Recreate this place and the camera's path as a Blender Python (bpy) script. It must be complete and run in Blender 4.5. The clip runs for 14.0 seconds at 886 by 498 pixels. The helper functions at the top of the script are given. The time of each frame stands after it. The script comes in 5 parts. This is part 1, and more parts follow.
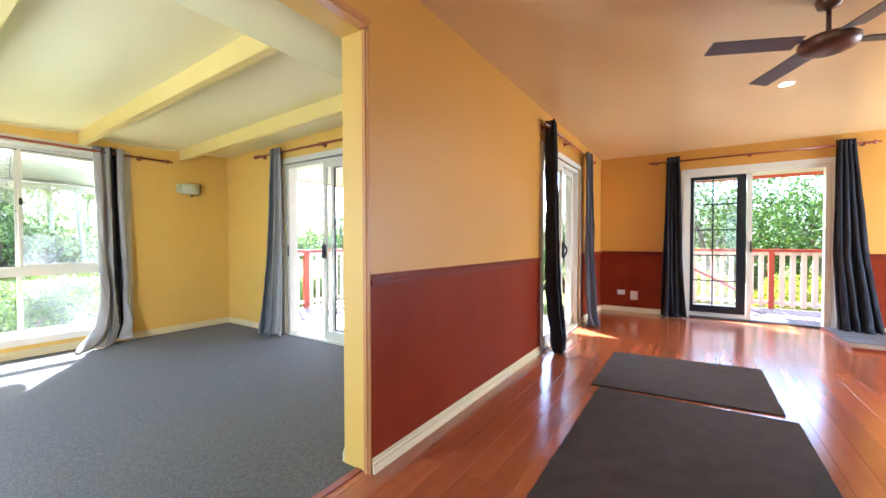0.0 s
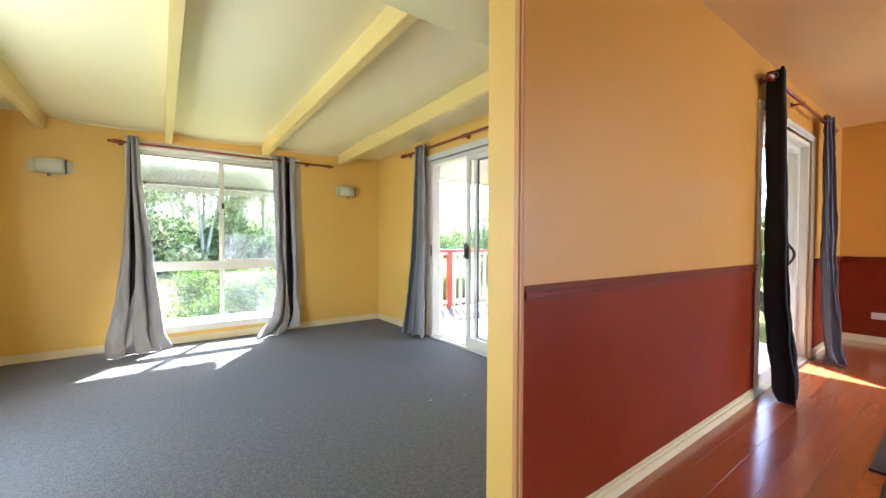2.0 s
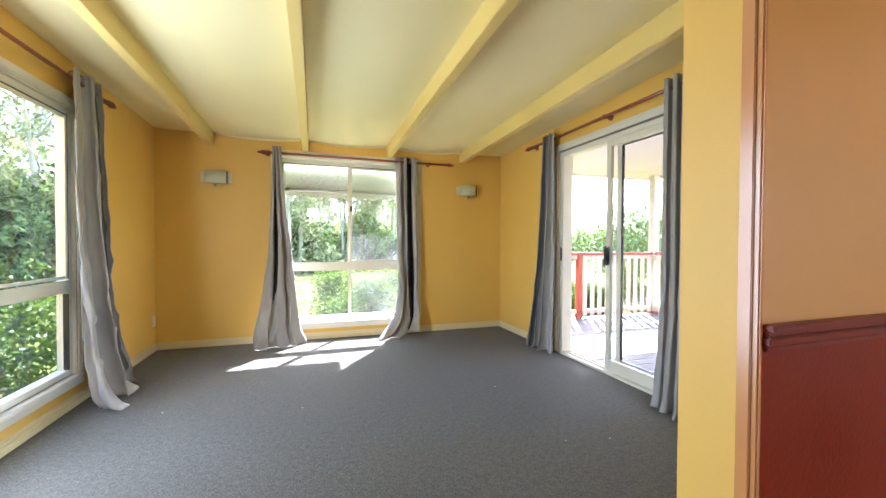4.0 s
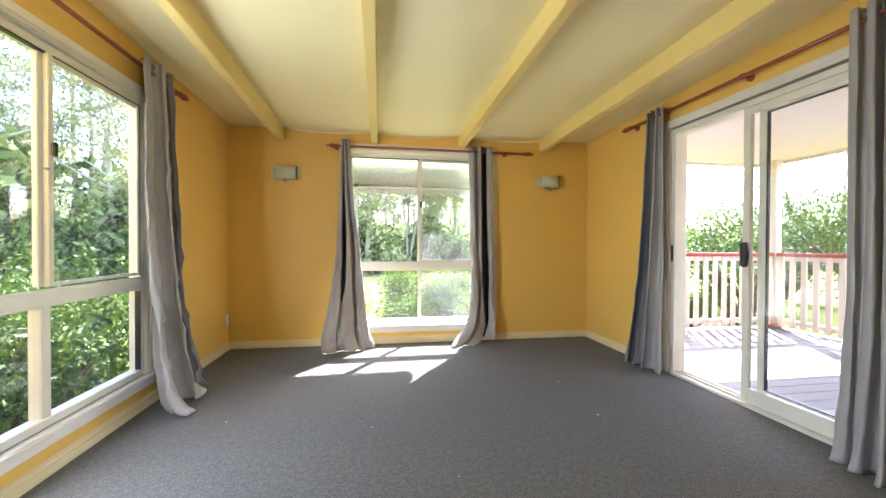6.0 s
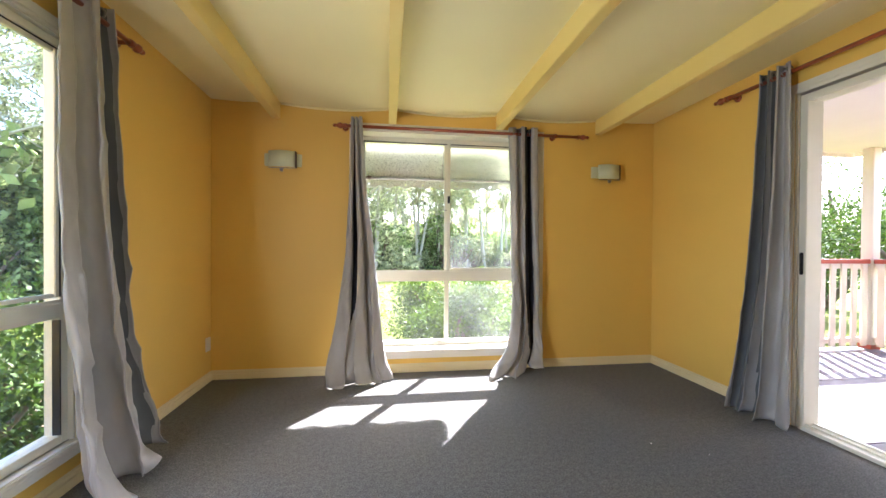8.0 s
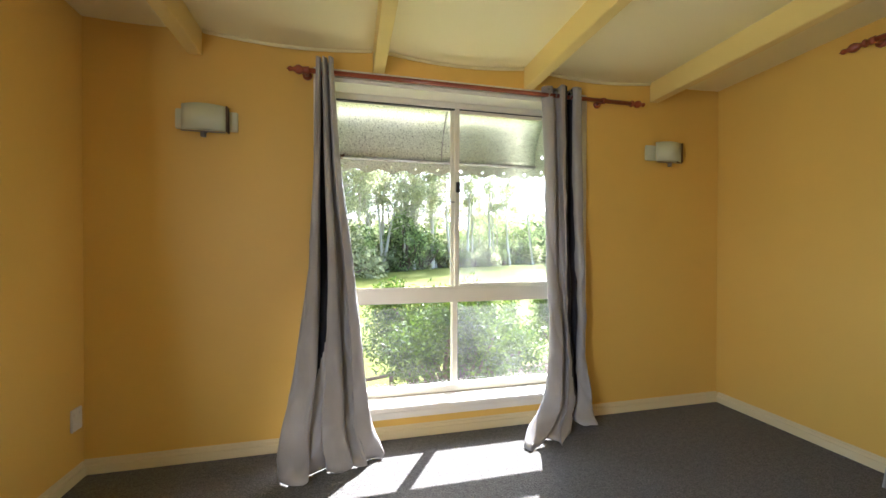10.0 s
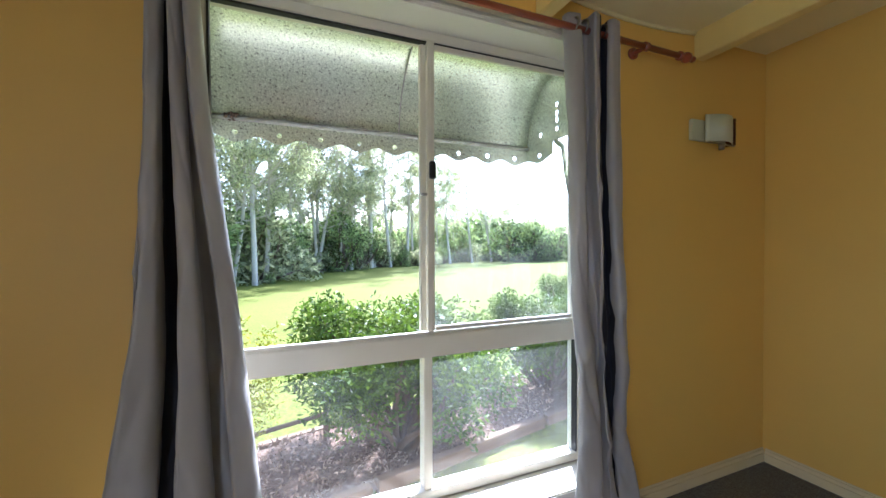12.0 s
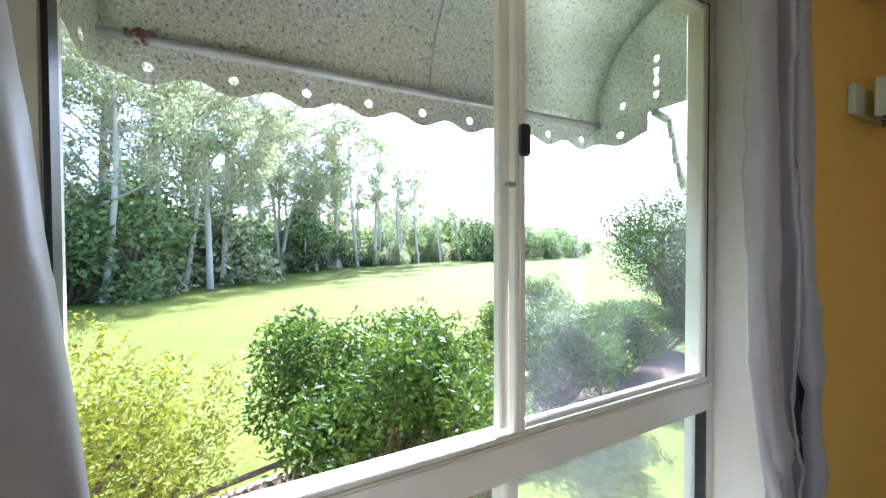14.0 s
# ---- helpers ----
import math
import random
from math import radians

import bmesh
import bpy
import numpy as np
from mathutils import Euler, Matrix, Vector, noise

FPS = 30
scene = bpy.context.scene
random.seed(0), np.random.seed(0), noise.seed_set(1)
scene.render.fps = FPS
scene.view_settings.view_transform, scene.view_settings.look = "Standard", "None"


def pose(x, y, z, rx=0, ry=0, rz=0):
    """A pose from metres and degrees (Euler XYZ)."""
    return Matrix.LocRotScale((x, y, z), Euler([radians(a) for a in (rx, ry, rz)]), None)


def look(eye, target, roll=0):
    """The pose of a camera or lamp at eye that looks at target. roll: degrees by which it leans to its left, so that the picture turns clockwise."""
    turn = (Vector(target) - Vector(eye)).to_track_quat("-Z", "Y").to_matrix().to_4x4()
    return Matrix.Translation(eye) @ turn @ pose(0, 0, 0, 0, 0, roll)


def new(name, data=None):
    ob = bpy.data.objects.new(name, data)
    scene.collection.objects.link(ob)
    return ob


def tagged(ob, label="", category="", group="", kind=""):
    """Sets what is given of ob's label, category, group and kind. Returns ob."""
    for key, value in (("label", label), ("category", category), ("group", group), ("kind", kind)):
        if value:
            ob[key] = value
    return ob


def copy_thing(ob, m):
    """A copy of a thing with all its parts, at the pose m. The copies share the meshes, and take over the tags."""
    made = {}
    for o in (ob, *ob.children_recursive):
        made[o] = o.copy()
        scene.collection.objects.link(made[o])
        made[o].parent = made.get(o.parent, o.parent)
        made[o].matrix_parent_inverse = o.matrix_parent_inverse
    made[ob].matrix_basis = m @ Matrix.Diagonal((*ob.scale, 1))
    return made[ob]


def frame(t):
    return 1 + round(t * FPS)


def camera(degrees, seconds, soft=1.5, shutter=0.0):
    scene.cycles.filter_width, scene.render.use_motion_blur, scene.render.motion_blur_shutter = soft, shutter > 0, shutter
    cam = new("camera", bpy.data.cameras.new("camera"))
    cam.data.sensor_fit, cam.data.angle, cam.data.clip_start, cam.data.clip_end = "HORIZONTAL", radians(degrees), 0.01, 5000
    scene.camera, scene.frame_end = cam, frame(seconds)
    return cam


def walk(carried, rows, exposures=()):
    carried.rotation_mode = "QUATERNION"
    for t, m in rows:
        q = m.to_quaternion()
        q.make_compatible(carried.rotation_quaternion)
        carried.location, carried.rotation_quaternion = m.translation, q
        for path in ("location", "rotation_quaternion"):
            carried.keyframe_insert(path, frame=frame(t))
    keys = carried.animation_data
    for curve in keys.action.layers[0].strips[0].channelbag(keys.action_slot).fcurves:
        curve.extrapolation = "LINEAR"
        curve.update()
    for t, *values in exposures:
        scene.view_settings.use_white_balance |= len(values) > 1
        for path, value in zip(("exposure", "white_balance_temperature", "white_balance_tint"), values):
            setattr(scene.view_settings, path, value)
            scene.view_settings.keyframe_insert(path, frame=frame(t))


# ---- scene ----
cam = camera(97.9, 14.0)
EXPOSURES = [(0.0, 4.24, 5150, 11), (2.0, 4.08, 5250, 12), (4.2, 3.92, 5550, 13), (7.0, 3.7, 5750, 17), (10.5, 3.12, 5650, 17), (12.5, 2.62, 5000, 18), (14.0, 2.68, 5000, 17)]
PATH = [
    (0, (0.065, -0.551, 1.138), (1.742, 0.539, 1.101), -0.1),
    (0.5, (0.165, -0.466, 1.137), (1.738, 0.769, 1.102), 0.1),
    (1, (0.283, -0.375, 1.142), (1.73, 1.005, 1.107), 0.1),
    (1.5, (0.355, -0.27, 1.132), (1.666, 1.24, 1.098), 0.1),
    (2, (0.411, -0.163, 1.133), (1.59, 1.452, 1.096), 0.2),
    (2.5, (0.447, -0.051, 1.141), (1.496, 1.651, 1.103), 0.1),
    (3, (0.498, 0.049, 1.138), (1.41, 1.828, 1.104), 0.2),
    (3.5, (0.537, 0.14, 1.14), (1.312, 1.984, 1.108), 0.3),
    (4, (0.57, 0.224, 1.142), (1.206, 2.12, 1.109), 0.3),
    (6.5, (0.509, 0.891, 1.07), (0.817, 2.868, 1.058), 0.2),
    (7, (0.479, 1.113, 1.053), (0.78, 3.09, 1.062), 0.1),
    (7.5, (0.469, 1.327, 1.099), (0.749, 3.307, 1.083), 0.4),
    (10, (0.312, 2.667, 1.168), (0.784, 4.61, 1.15), 0.1),
    (10.5, (0.356, 2.93, 1.193), (0.929, 4.846, 1.168), -0.1),
    (11, (0.393, 3.201, 1.211), (1.046, 5.091, 1.187), -0.1),
    (11.5, (0.43, 3.455, 1.228), (1.148, 5.321, 1.202), -0.1),
    (12, (0.445, 3.671, 1.258), (1.218, 5.515, 1.228), -0.2),
    (12.5, (0.453, 3.903, 1.287), (1.261, 5.732, 1.252), -0.3),
    (13, (0.461, 4.129, 1.314), (1.301, 5.944, 1.282), -0.3),
    (13.5, (0.452, 4.311, 1.317), (1.348, 6.099, 1.289), 0.0),
    (14, (0.451, 4.452, 1.33), (1.383, 6.222, 1.293), -0.2),
]
walk(cam, [(t, look(eye, target, roll)) for t, eye, target, roll in PATH],
     EXPOSURES)

# ---- world, sun, exposure ----
SUN_WAY = Vector((0.58, 0.92, 1.0)).normalized()
world = bpy.data.worlds.new("world")
scene.world = world
world.use_nodes = True
wn, wl = world.node_tree.nodes, world.node_tree.links
sky = wn.new("ShaderNodeTexSky")
sky.sky_type, sky.sun_disc = "NISHITA", False
sky.sun_elevation, sky.sun_rotation = math.asin(SUN_WAY.z), math.atan2(SUN_WAY.x, SUN_WAY.y)
sky.dust_density, sky.air_density = 2.0, 1.0
wn["Background"].inputs["Strength"].default_value = 0.12
wl.new(sky.outputs[0], wn["Background"].inputs["Color"])
sun_data = bpy.data.lights.new("sun", "SUN")
sun_data.energy, sun_data.angle, sun_data.color = 3.8, radians(0.6), (1.0, 0.96, 0.90)
sun = new("sun", sun_data)
sun.matrix_world = look(SUN_WAY * 60, (0, 0, 0))


def sky_fill_lamp(x, y, z, toward, wide, high, watts):
    """An added area lamp that stands in for skylight at a window's opening."""
    d = bpy.data.lights.new("sky_fill_lamp", "AREA")
    d.shape, d.size, d.size_y, d.energy, d.color = "RECTANGLE", wide, high, watts, (0.90, 0.95, 1.0)
    ob = new("sky_fill_lamp", d)
    ob.matrix_world = look((x, y, z), (x + toward[0], y + toward[1], z))
    return ob


# Fill lamp added in the out-of-view part of the west window.
sky_fill_lamp(-0.996, 2.27, 1.12, (1, 0), 0.40, 1.7, 4.0)
# Two more fill lamps, in the added windows behind the camera.
sky_fill_lamp(5.5, -4.63, 1.2, (0, 1), 2.0, 1.7, 10.5)
sky_fill_lamp(-3.23, -2.4, 1.2, (1, 0), 1.8, 1.7, 1.2)


# ---- materials ----
def material(name, color, rough=0.6, metal=0.0, second=None, scale=6.0, mix=0.5, bump=0.0, bump_scale=120.0, fine=0.0,
             stretch=(1, 1, 1), spec=0.5, coat=0.0, island=0.0, detail=5.0, rough_vary=0.0, sheen=0.0, translucent=0.0, obj_random=0.0):
    """A plain surface with variation at two scales, fine relief and uneven gloss."""
    m = bpy.data.materials.new(name)
    m.use_nodes = True
    n, l = m.node_tree.nodes, m.node_tree.links
    b = n["Principled BSDF"]
    b.inputs["Roughness"].default_value, b.inputs["Metallic"].default_value = rough, metal
    b.inputs["Specular IOR Level"].default_value = spec
    b.inputs["Coat Weight"].default_value = coat
    b.inputs["Coat Roughness"].default_value = 0.17
    b.inputs["Sheen Weight"].default_value = sheen
    co = n.new("ShaderNodeTexCoord")
    mp = n.new("ShaderNodeMapping")
    mp.inputs["Scale"].default_value = stretch
    l.new(co.outputs["Object"], mp.inputs["Vector"])
    out = None
    if second is not None:
        big = n.new("ShaderNodeTexNoise")
        big.inputs["Scale"].default_value, big.inputs["Detail"].default_value = scale, detail
        l.new(mp.outputs[0], big.inputs["Vector"])
        ramp = n.new("ShaderNodeValToRGB")
        ramp.color_ramp.elements[0].position, ramp.color_ramp.elements[1].position = 0.5 - mix / 2, 0.5 + mix / 2
        ramp.color_ramp.elements[0].color, ramp.color_ramp.elements[1].color = (*color, 1), (*second, 1)
        l.new(big.outputs["Fac"], ramp.inputs["Fac"])
        out = ramp.outputs["Color"]
        if rough_vary:
            mr = n.new("ShaderNodeMapRange")
            mr.inputs["To Min"].default_value, mr.inputs["To Max"].default_value = rough - rough_vary, rough + rough_vary
            l.new(big.outputs["Fac"], mr.inputs["Value"])
            l.new(mr.outputs[0], b.inputs["Roughness"])
    if fine:
        tiny = n.new("ShaderNodeTexNoise")
        tiny.inputs["Scale"].default_value, tiny.inputs["Detail"].default_value = bump_scale * 1.7, 2.0
        l.new(mp.outputs[0], tiny.inputs["Vector"])
        mr = n.new("ShaderNodeMapRange")
        mr.inputs["From Min"].default_value, mr.inputs["From Max"].default_value = 0.3, 0.7
        mr.inputs["To Min"].default_value, mr.inputs["To Max"].default_value = 1 - fine, 1 + fine
        l.new(tiny.outputs["Fac"], mr.inputs["Value"])
        mul = n.new("ShaderNodeVectorMath")
        mul.operation = "SCALE"
        if out is None:
            mul.inputs[0].default_value = color
        else:
            l.new(out, mul.inputs[0])
        l.new(mr.outputs[0], mul.inputs["Scale"])
        out = mul.outputs[0]
    if island or obj_random:
        src = n.new("ShaderNodeNewGeometry").outputs["Random Per Island"] if island else n.new("ShaderNodeObjectInfo").outputs["Random"]
        amount = island or obj_random
        mr = n.new("ShaderNodeMapRange")
        mr.inputs["To Min"].default_value, mr.inputs["To Max"].default_value = 1 - amount, 1 + amount
        l.new(src, mr.inputs["Value"])
        mul = n.new("ShaderNodeVectorMath")
        mul.operation = "SCALE"
        if out is None:
            mul.inputs[0].default_value = color
        else:
            l.new(out, mul.inputs[0])
        l.new(mr.outputs[0], mul.inputs["Scale"])
        out = mul.outputs[0]
    if out is None:
        b.inputs["Base Color"].default_value = (*color, 1)
    else:
        l.new(out, b.inputs["Base Color"])
    if bump:
        bn = n.new("ShaderNodeTexNoise")
        bn.inputs["Scale"].default_value, bn.inputs["Detail"].default_value = bump_scale, 3.0
        l.new(mp.outputs[0], bn.inputs["Vector"])
        bp = n.new("ShaderNodeBump")
        bp.inputs["Strength"].default_value, bp.inputs["Distance"].default_value = bump, 0.004
        l.new(bn.outputs["Fac"], bp.inputs["Height"])
        l.new(bp.outputs[0], b.inputs["Normal"])
    if translucent:
        tr = n.new("ShaderNodeBsdfTranslucent")
        ms = n.new("ShaderNodeMixShader")
        ms.inputs["Fac"].default_value = translucent
        if out is None:
            tr.inputs["Color"].default_value = (*color, 1)
        else:
            l.new(out, tr.inputs["Color"])
        l.new(b.outputs[0], ms.inputs[1])
        l.new(tr.outputs[0], ms.inputs[2])
        l.new(ms.outputs[0], n["Material Output"].inputs["Surface"])
    return m


YELLOW = material("yellow_wall_paint", (0.80, 0.52, 0.11), 0.5, second=(0.75, 0.475, 0.092), scale=1.3, mix=0.6, bump=0.12, bump_scale=260, fine=0.02)
CREAM = material("ceiling_paint", (0.88, 0.79, 0.44), 0.5, second=(0.85, 0.75, 0.39), scale=1.1, mix=0.6, bump=0.08, bump_scale=200)
BEAM = material("beam_paint", (0.78, 0.60, 0.20), 0.45, second=(0.73, 0.55, 0.17), scale=2.0, mix=0.5, bump=0.1, bump_scale=150)
ORANGE = material("apricot_wall_paint", (0.63, 0.312, 0.043), 0.42, second=(0.59, 0.277, 0.036), scale=1.2, mix=0.6, bump=0.12, bump_scale=240)
ORANGE_CEIL = material("apricot_ceiling_paint", (0.80, 0.58, 0.27), 0.3, second=(0.77, 0.54, 0.25), scale=1.0, mix=0.6, bump=0.08, bump_scale=200)
RED = material("brick_red_wall_paint", (0.195, 0.022, 0.004), 0.42, second=(0.235, 0.031, 0.008), scale=2.6, mix=0.35, bump=0.25, bump_scale=90, rough_vary=0.1, spec=0.10)
RED_TRIM = material("brick_red_gloss_trim", (0.21, 0.026, 0.007), 0.35, second=(0.175, 0.020, 0.005), scale=8, mix=0.5, bump=0.1, spec=0.18)
TAN_TRIM = material("apricot_gloss_trim", (0.62, 0.27, 0.09), 0.25, second=(0.58, 0.30, 0.10), scale=5, mix=0.5, bump=0.06)
WHITE = material("white_gloss_trim", (0.80, 0.76, 0.66), 0.35, second=(0.74, 0.70, 0.58), scale=4, mix=0.5, bump=0.08, bump_scale=160)
CREAM_TRIM = material("cream_skirting_paint", (0.78, 0.67, 0.40), 0.4, second=(0.74, 0.63, 0.36), scale=3, mix=0.5, bump=0.05)
ALU = material("cream_powder_coated_aluminium", (0.78, 0.745, 0.63), 0.35, second=(0.73, 0.695, 0.57), scale=9, mix=0.6, spec=0.5)
CARPET = material("grey_loop_carpet", (0.083, 0.079, 0.069), 0.95, second=(0.150, 0.145, 0.130), scale=38, mix=0.6, bump=1.0, bump_scale=85, fine=0.5, spec=0.08, sheen=0.12, detail=6)
MAT = material("charcoal_mat_carpet", (0.058, 0.047, 0.040), 0.9, second=(0.082, 0.068, 0.059), scale=9, mix=0.5, bump=0.9, bump_scale=230, fine=0.35, spec=0.15)
CURTAIN = material("silver_grey_curtain_cloth", (0.39, 0.37, 0.35), 0.4, second=(0.29, 0.275, 0.26), scale=4, mix=0.7, bump=0.7, bump_scale=11, fine=0.05, stretch=(1, 1, 0.4), sheen=0.1, spec=0.55)
# Cloth of the charcoal curtains; on silver curtains it paints dark fold shade.
CHARCOAL_AND_SHADE = material("charcoal_cloth_and_fold_shade", (0.014, 0.014, 0.019), 0.7, second=(0.022, 0.022, 0.028), scale=6, mix=0.6, bump=0.2, bump_scale=300, sheen=0.05, spec=0.25)
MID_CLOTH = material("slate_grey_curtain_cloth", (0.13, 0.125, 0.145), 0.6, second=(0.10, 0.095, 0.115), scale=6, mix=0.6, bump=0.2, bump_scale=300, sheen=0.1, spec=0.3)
# Darker grey that paints the shaded side of silver curtain folds.
FOLD_SHADE = material("grey_curtain_fold_shade", (0.135, 0.14, 0.142), 0.6, second=(0.10, 0.105, 0.108), scale=6, mix=0.6, bump=0.2, bump_scale=300, sheen=0.1, spec=0.3)
ROD = material("red_stained_rod_wood", (0.33, 0.075, 0.028), 0.32, second=(0.22, 0.045, 0.018), scale=14, mix=0.6, stretch=(0.3, 1, 1), coat=0.4)
TIMBER = material("red_gum_floor_board", (0.46, 0.14, 0.045), 0.2, second=(0.33, 0.08, 0.026), scale=5, mix=0.7, stretch=(0.16, 3.5, 1), bump=0.03, bump_scale=40, fine=0.12, coat=0.6, obj_random=0.16, detail=9)
JOINT = material("dark_floor_joint", (0.05, 0.015, 0.008), 0.6, second=(0.07, 0.02, 0.01), scale=5)
DECK = material("weathered_deck_board", (0.125, 0.10, 0.108), 0.6, second=(0.08, 0.062, 0.07), scale=5, mix=0.7, stretch=(0.15, 3, 1), bump=0.3, bump_scale=70, fine=0.15, obj_random=0.14)
RAIL_CREAM = material("cream_railing_paint", (0.76, 0.66, 0.56), 0.45, second=(0.71, 0.61, 0.50), scale=4, mix=0.6, bump=0.15)
RAIL_RED = material("red_handrail_paint", (0.45, 0.09, 0.05), 0.4, second=(0.38, 0.075, 0.04), scale=5, mix=0.6, bump=0.15)
SOFFIT = material("pale_soffit_sheet", (0.76, 0.70, 0.74), 0.6, second=(0.72, 0.66, 0.70), scale=2, mix=0.5, bump=0.05)
BLACK = material("black_plastic", (0.012, 0.012, 0.014), 0.35, second=(0.02, 0.02, 0.022), scale=30, mix=0.6)
DOOR_BLACK = material("black_painted_door", (0.008, 0.009, 0.011), 0.4, spec=0.25, second=(0.02, 0.02, 0.022), scale=10, mix=0.6, bump=0.05)
CHROME = material("brushed_nickel", (0.36, 0.34, 0.30), 0.3, 1.0, second=(0.28, 0.26, 0.23), scale=20, mix=0.6)
LAMP_GLASS = material("frosted_lamp_glass", (0.66, 0.68, 0.46), 0.45, second=(0.62, 0.62, 0.42), scale=6, mix=0.6)
BRONZE = material("dark_bronze_edge", (0.10, 0.05, 0.035), 0.4, 0.5, second=(0.15, 0.08, 0.05), scale=20, mix=0.6)
PLATE = material("white_switch_plastic", (0.78, 0.74, 0.66), 0.35, second=(0.74, 0.70, 0.62), scale=8, mix=0.6)
GALV = material("weathered_galvanised_sheet", (0.50, 0.54, 0.43), 0.30, 0.55, second=(0.80, 0.84, 0.73), scale=95, mix=0.42, bump=0.12, bump_scale=120, fine=0.3, rough_vary=0.1, detail=7)
GALV_BAR = material("galvanised_bar", (0.46, 0.46, 0.44), 0.45, 0.3, second=(0.26, 0.24, 0.21), scale=30, mix=0.6)
RUST = material("flaking_rust", (0.09, 0.052, 0.036), 0.9, second=(0.17, 0.11, 0.08), scale=50, mix=0.5, bump=0.8, bump_scale=120)
HEARTH = material("grey_slate_tile", (0.085, 0.09, 0.10), 0.5, second=(0.14, 0.145, 0.16), scale=7, mix=0.6, bump=0.4, bump_scale=30, obj_random=0.15)
LAWN = material("mown_lawn", (0.115, 0.135, 0.020), 0.9, second=(0.145, 0.16, 0.027), scale=0.35, mix=0.5, bump=0.8, bump_scale=9, fine=0.3, spec=0.1)
MULCH = material("bark_mulch", (0.10, 0.06, 0.038), 0.95, second=(0.24, 0.17, 0.125), scale=22, mix=0.5, bump=1.0, bump_scale=45, fine=0.4, spec=0.1)
SLEEPER = material("garden_sleeper", (0.26, 0.17, 0.10), 0.85, second=(0.16, 0.10, 0.06), scale=6, mix=0.6, stretch=(0.2, 3, 3), bump=0.5, bump_scale=50)
BARK = material("smooth_gum_bark", (0.62, 0.57, 0.45), 0.8, second=(0.40, 0.35, 0.27), scale=2.2, mix=0.6, stretch=(1, 1, 0.3), bump=0.5, bump_scale=14)
TWIG = material("brown_twig", (0.12, 0.08, 0.05), 0.85, second=(0.17, 0.12, 0.08), scale=12, mix=0.6)
GUM_LEAF = material("gum_leaf", (0.36, 0.38, 0.20), 0.6, second=(0.47, 0.48, 0.26), scale=0.6, mix=0.5, island=0.5, translucent=0.66, spec=0.25)
DARK_LEAF = material("rainforest_leaf", (0.17, 0.235, 0.08), 0.6, second=(0.31, 0.36, 0.14), scale=0.9, mix=0.35, island=0.7, translucent=0.55, spec=0.25)
SHRUB_LEAF = material("glossy_shrub_leaf", (0.050, 0.10, 0.010), 0.5, second=(0.15, 0.215, 0.022), scale=2.5, mix=0.5, island=0.55, translucent=0.3, spec=0.25)
HEDGE_LEAF = material("hedge_leaf", (0.032, 0.066, 0.008), 0.55, second=(0.085, 0.13, 0.017), scale=2.5, mix=0.5, island=0.6, translucent=0.25, spec=0.2)
LIME_LEAF = material("lime_shrub_leaf", (0.20, 0.215, 0.015), 0.55, second=(0.28, 0.28, 0.025), scale=3, mix=0.5, island=0.4, translucent=0.4, spec=0.25)
BRICKS = material("house_cladding", (0.58, 0.52, 0.46), 0.7, second=(0.52, 0.46, 0.40), scale=3, mix=0.6, bump=0.2)
ROOF = material("dark_roof_sheet", (0.12, 0.12, 0.13), 0.5, second=(0.09, 0.09, 0.10), scale=2, mix=0.6)


def glass_material(name, tint=(1, 1, 1), dirt=0.02):
    m = bpy.data.materials.new(name)
    m.use_nodes = True
    n, l = m.node_tree.nodes, m.node_tree.links
    n.remove(n["Principled BSDF"])
    clear = n.new("ShaderNodeBsdfTransparent")
    clear.inputs["Color"].default_value = (*tint, 1)
    gloss = n.new("ShaderNodeBsdfGlossy")
    gloss.inputs["Roughness"].default_value = 0.0
    edge = n.new("ShaderNodeLayerWeight")
    edge.inputs["Blend"].default_value = 0.5
    steep = n.new("ShaderNodeMath")
    steep.operation = "POWER"
    steep.inputs[1].default_value = 5.0
    l.new(edge.outputs["Facing"], steep.inputs[0])
    fres = n.new("ShaderNodeMapRange")
    fres.inputs["To Min"].default_value, fres.inputs["To Max"].default_value = 0.035, 0.9
    l.new(steep.outputs[0], fres.inputs["Value"])
    one = n.new("ShaderNodeMixShader")
    l.new(fres.outputs[0], one.inputs["Fac"])
    l.new(clear.outputs[0], one.inputs[1])
    l.new(gloss.outputs[0], one.inputs[2])
    film = n.new("ShaderNodeBsdfTranslucent")
    film.inputs["Color"].default_value = (0.8, 0.8, 0.78, 1)
    noise_tex = n.new("ShaderNodeTexNoise")
    noise_tex.inputs["Scale"].default_value, noise_tex.inputs["Detail"].default_value = 3.0, 6.0
    co = n.new("ShaderNodeTexCoord")
    l.new(co.outputs["Object"], noise_tex.inputs["Vector"])
    mr = n.new("ShaderNodeMapRange")
    mr.inputs["From Min"].default_value, mr.inputs["From Max"].default_value = 0.35, 0.75
    mr.inputs["To Min"].default_value, mr.inputs["To Max"].default_value = dirt * 0.3, dirt * 1.7
    l.new(noise_tex.outputs["Fac"], mr.inputs["Value"])
    two = n.new("ShaderNodeMixShader")
    l.new(mr.outputs[0], two.inputs["Fac"])
    l.new(one.outputs[0], two.inputs[1])
    l.new(film.outputs[0], two.inputs[2])
    l.new(two.outputs[0], n["Material Output"].inputs["Surface"])
    return m


GLASS = glass_material("window_glass", (0.985, 0.992, 0.988), 0.009)
CLEAR_GLASS = glass_material("clean_window_glass", (0.985, 0.992, 0.988), 0.008)
DUSTY_GLASS = glass_material("dusty_window_glass", (0.95, 0.972, 0.96), 0.019)


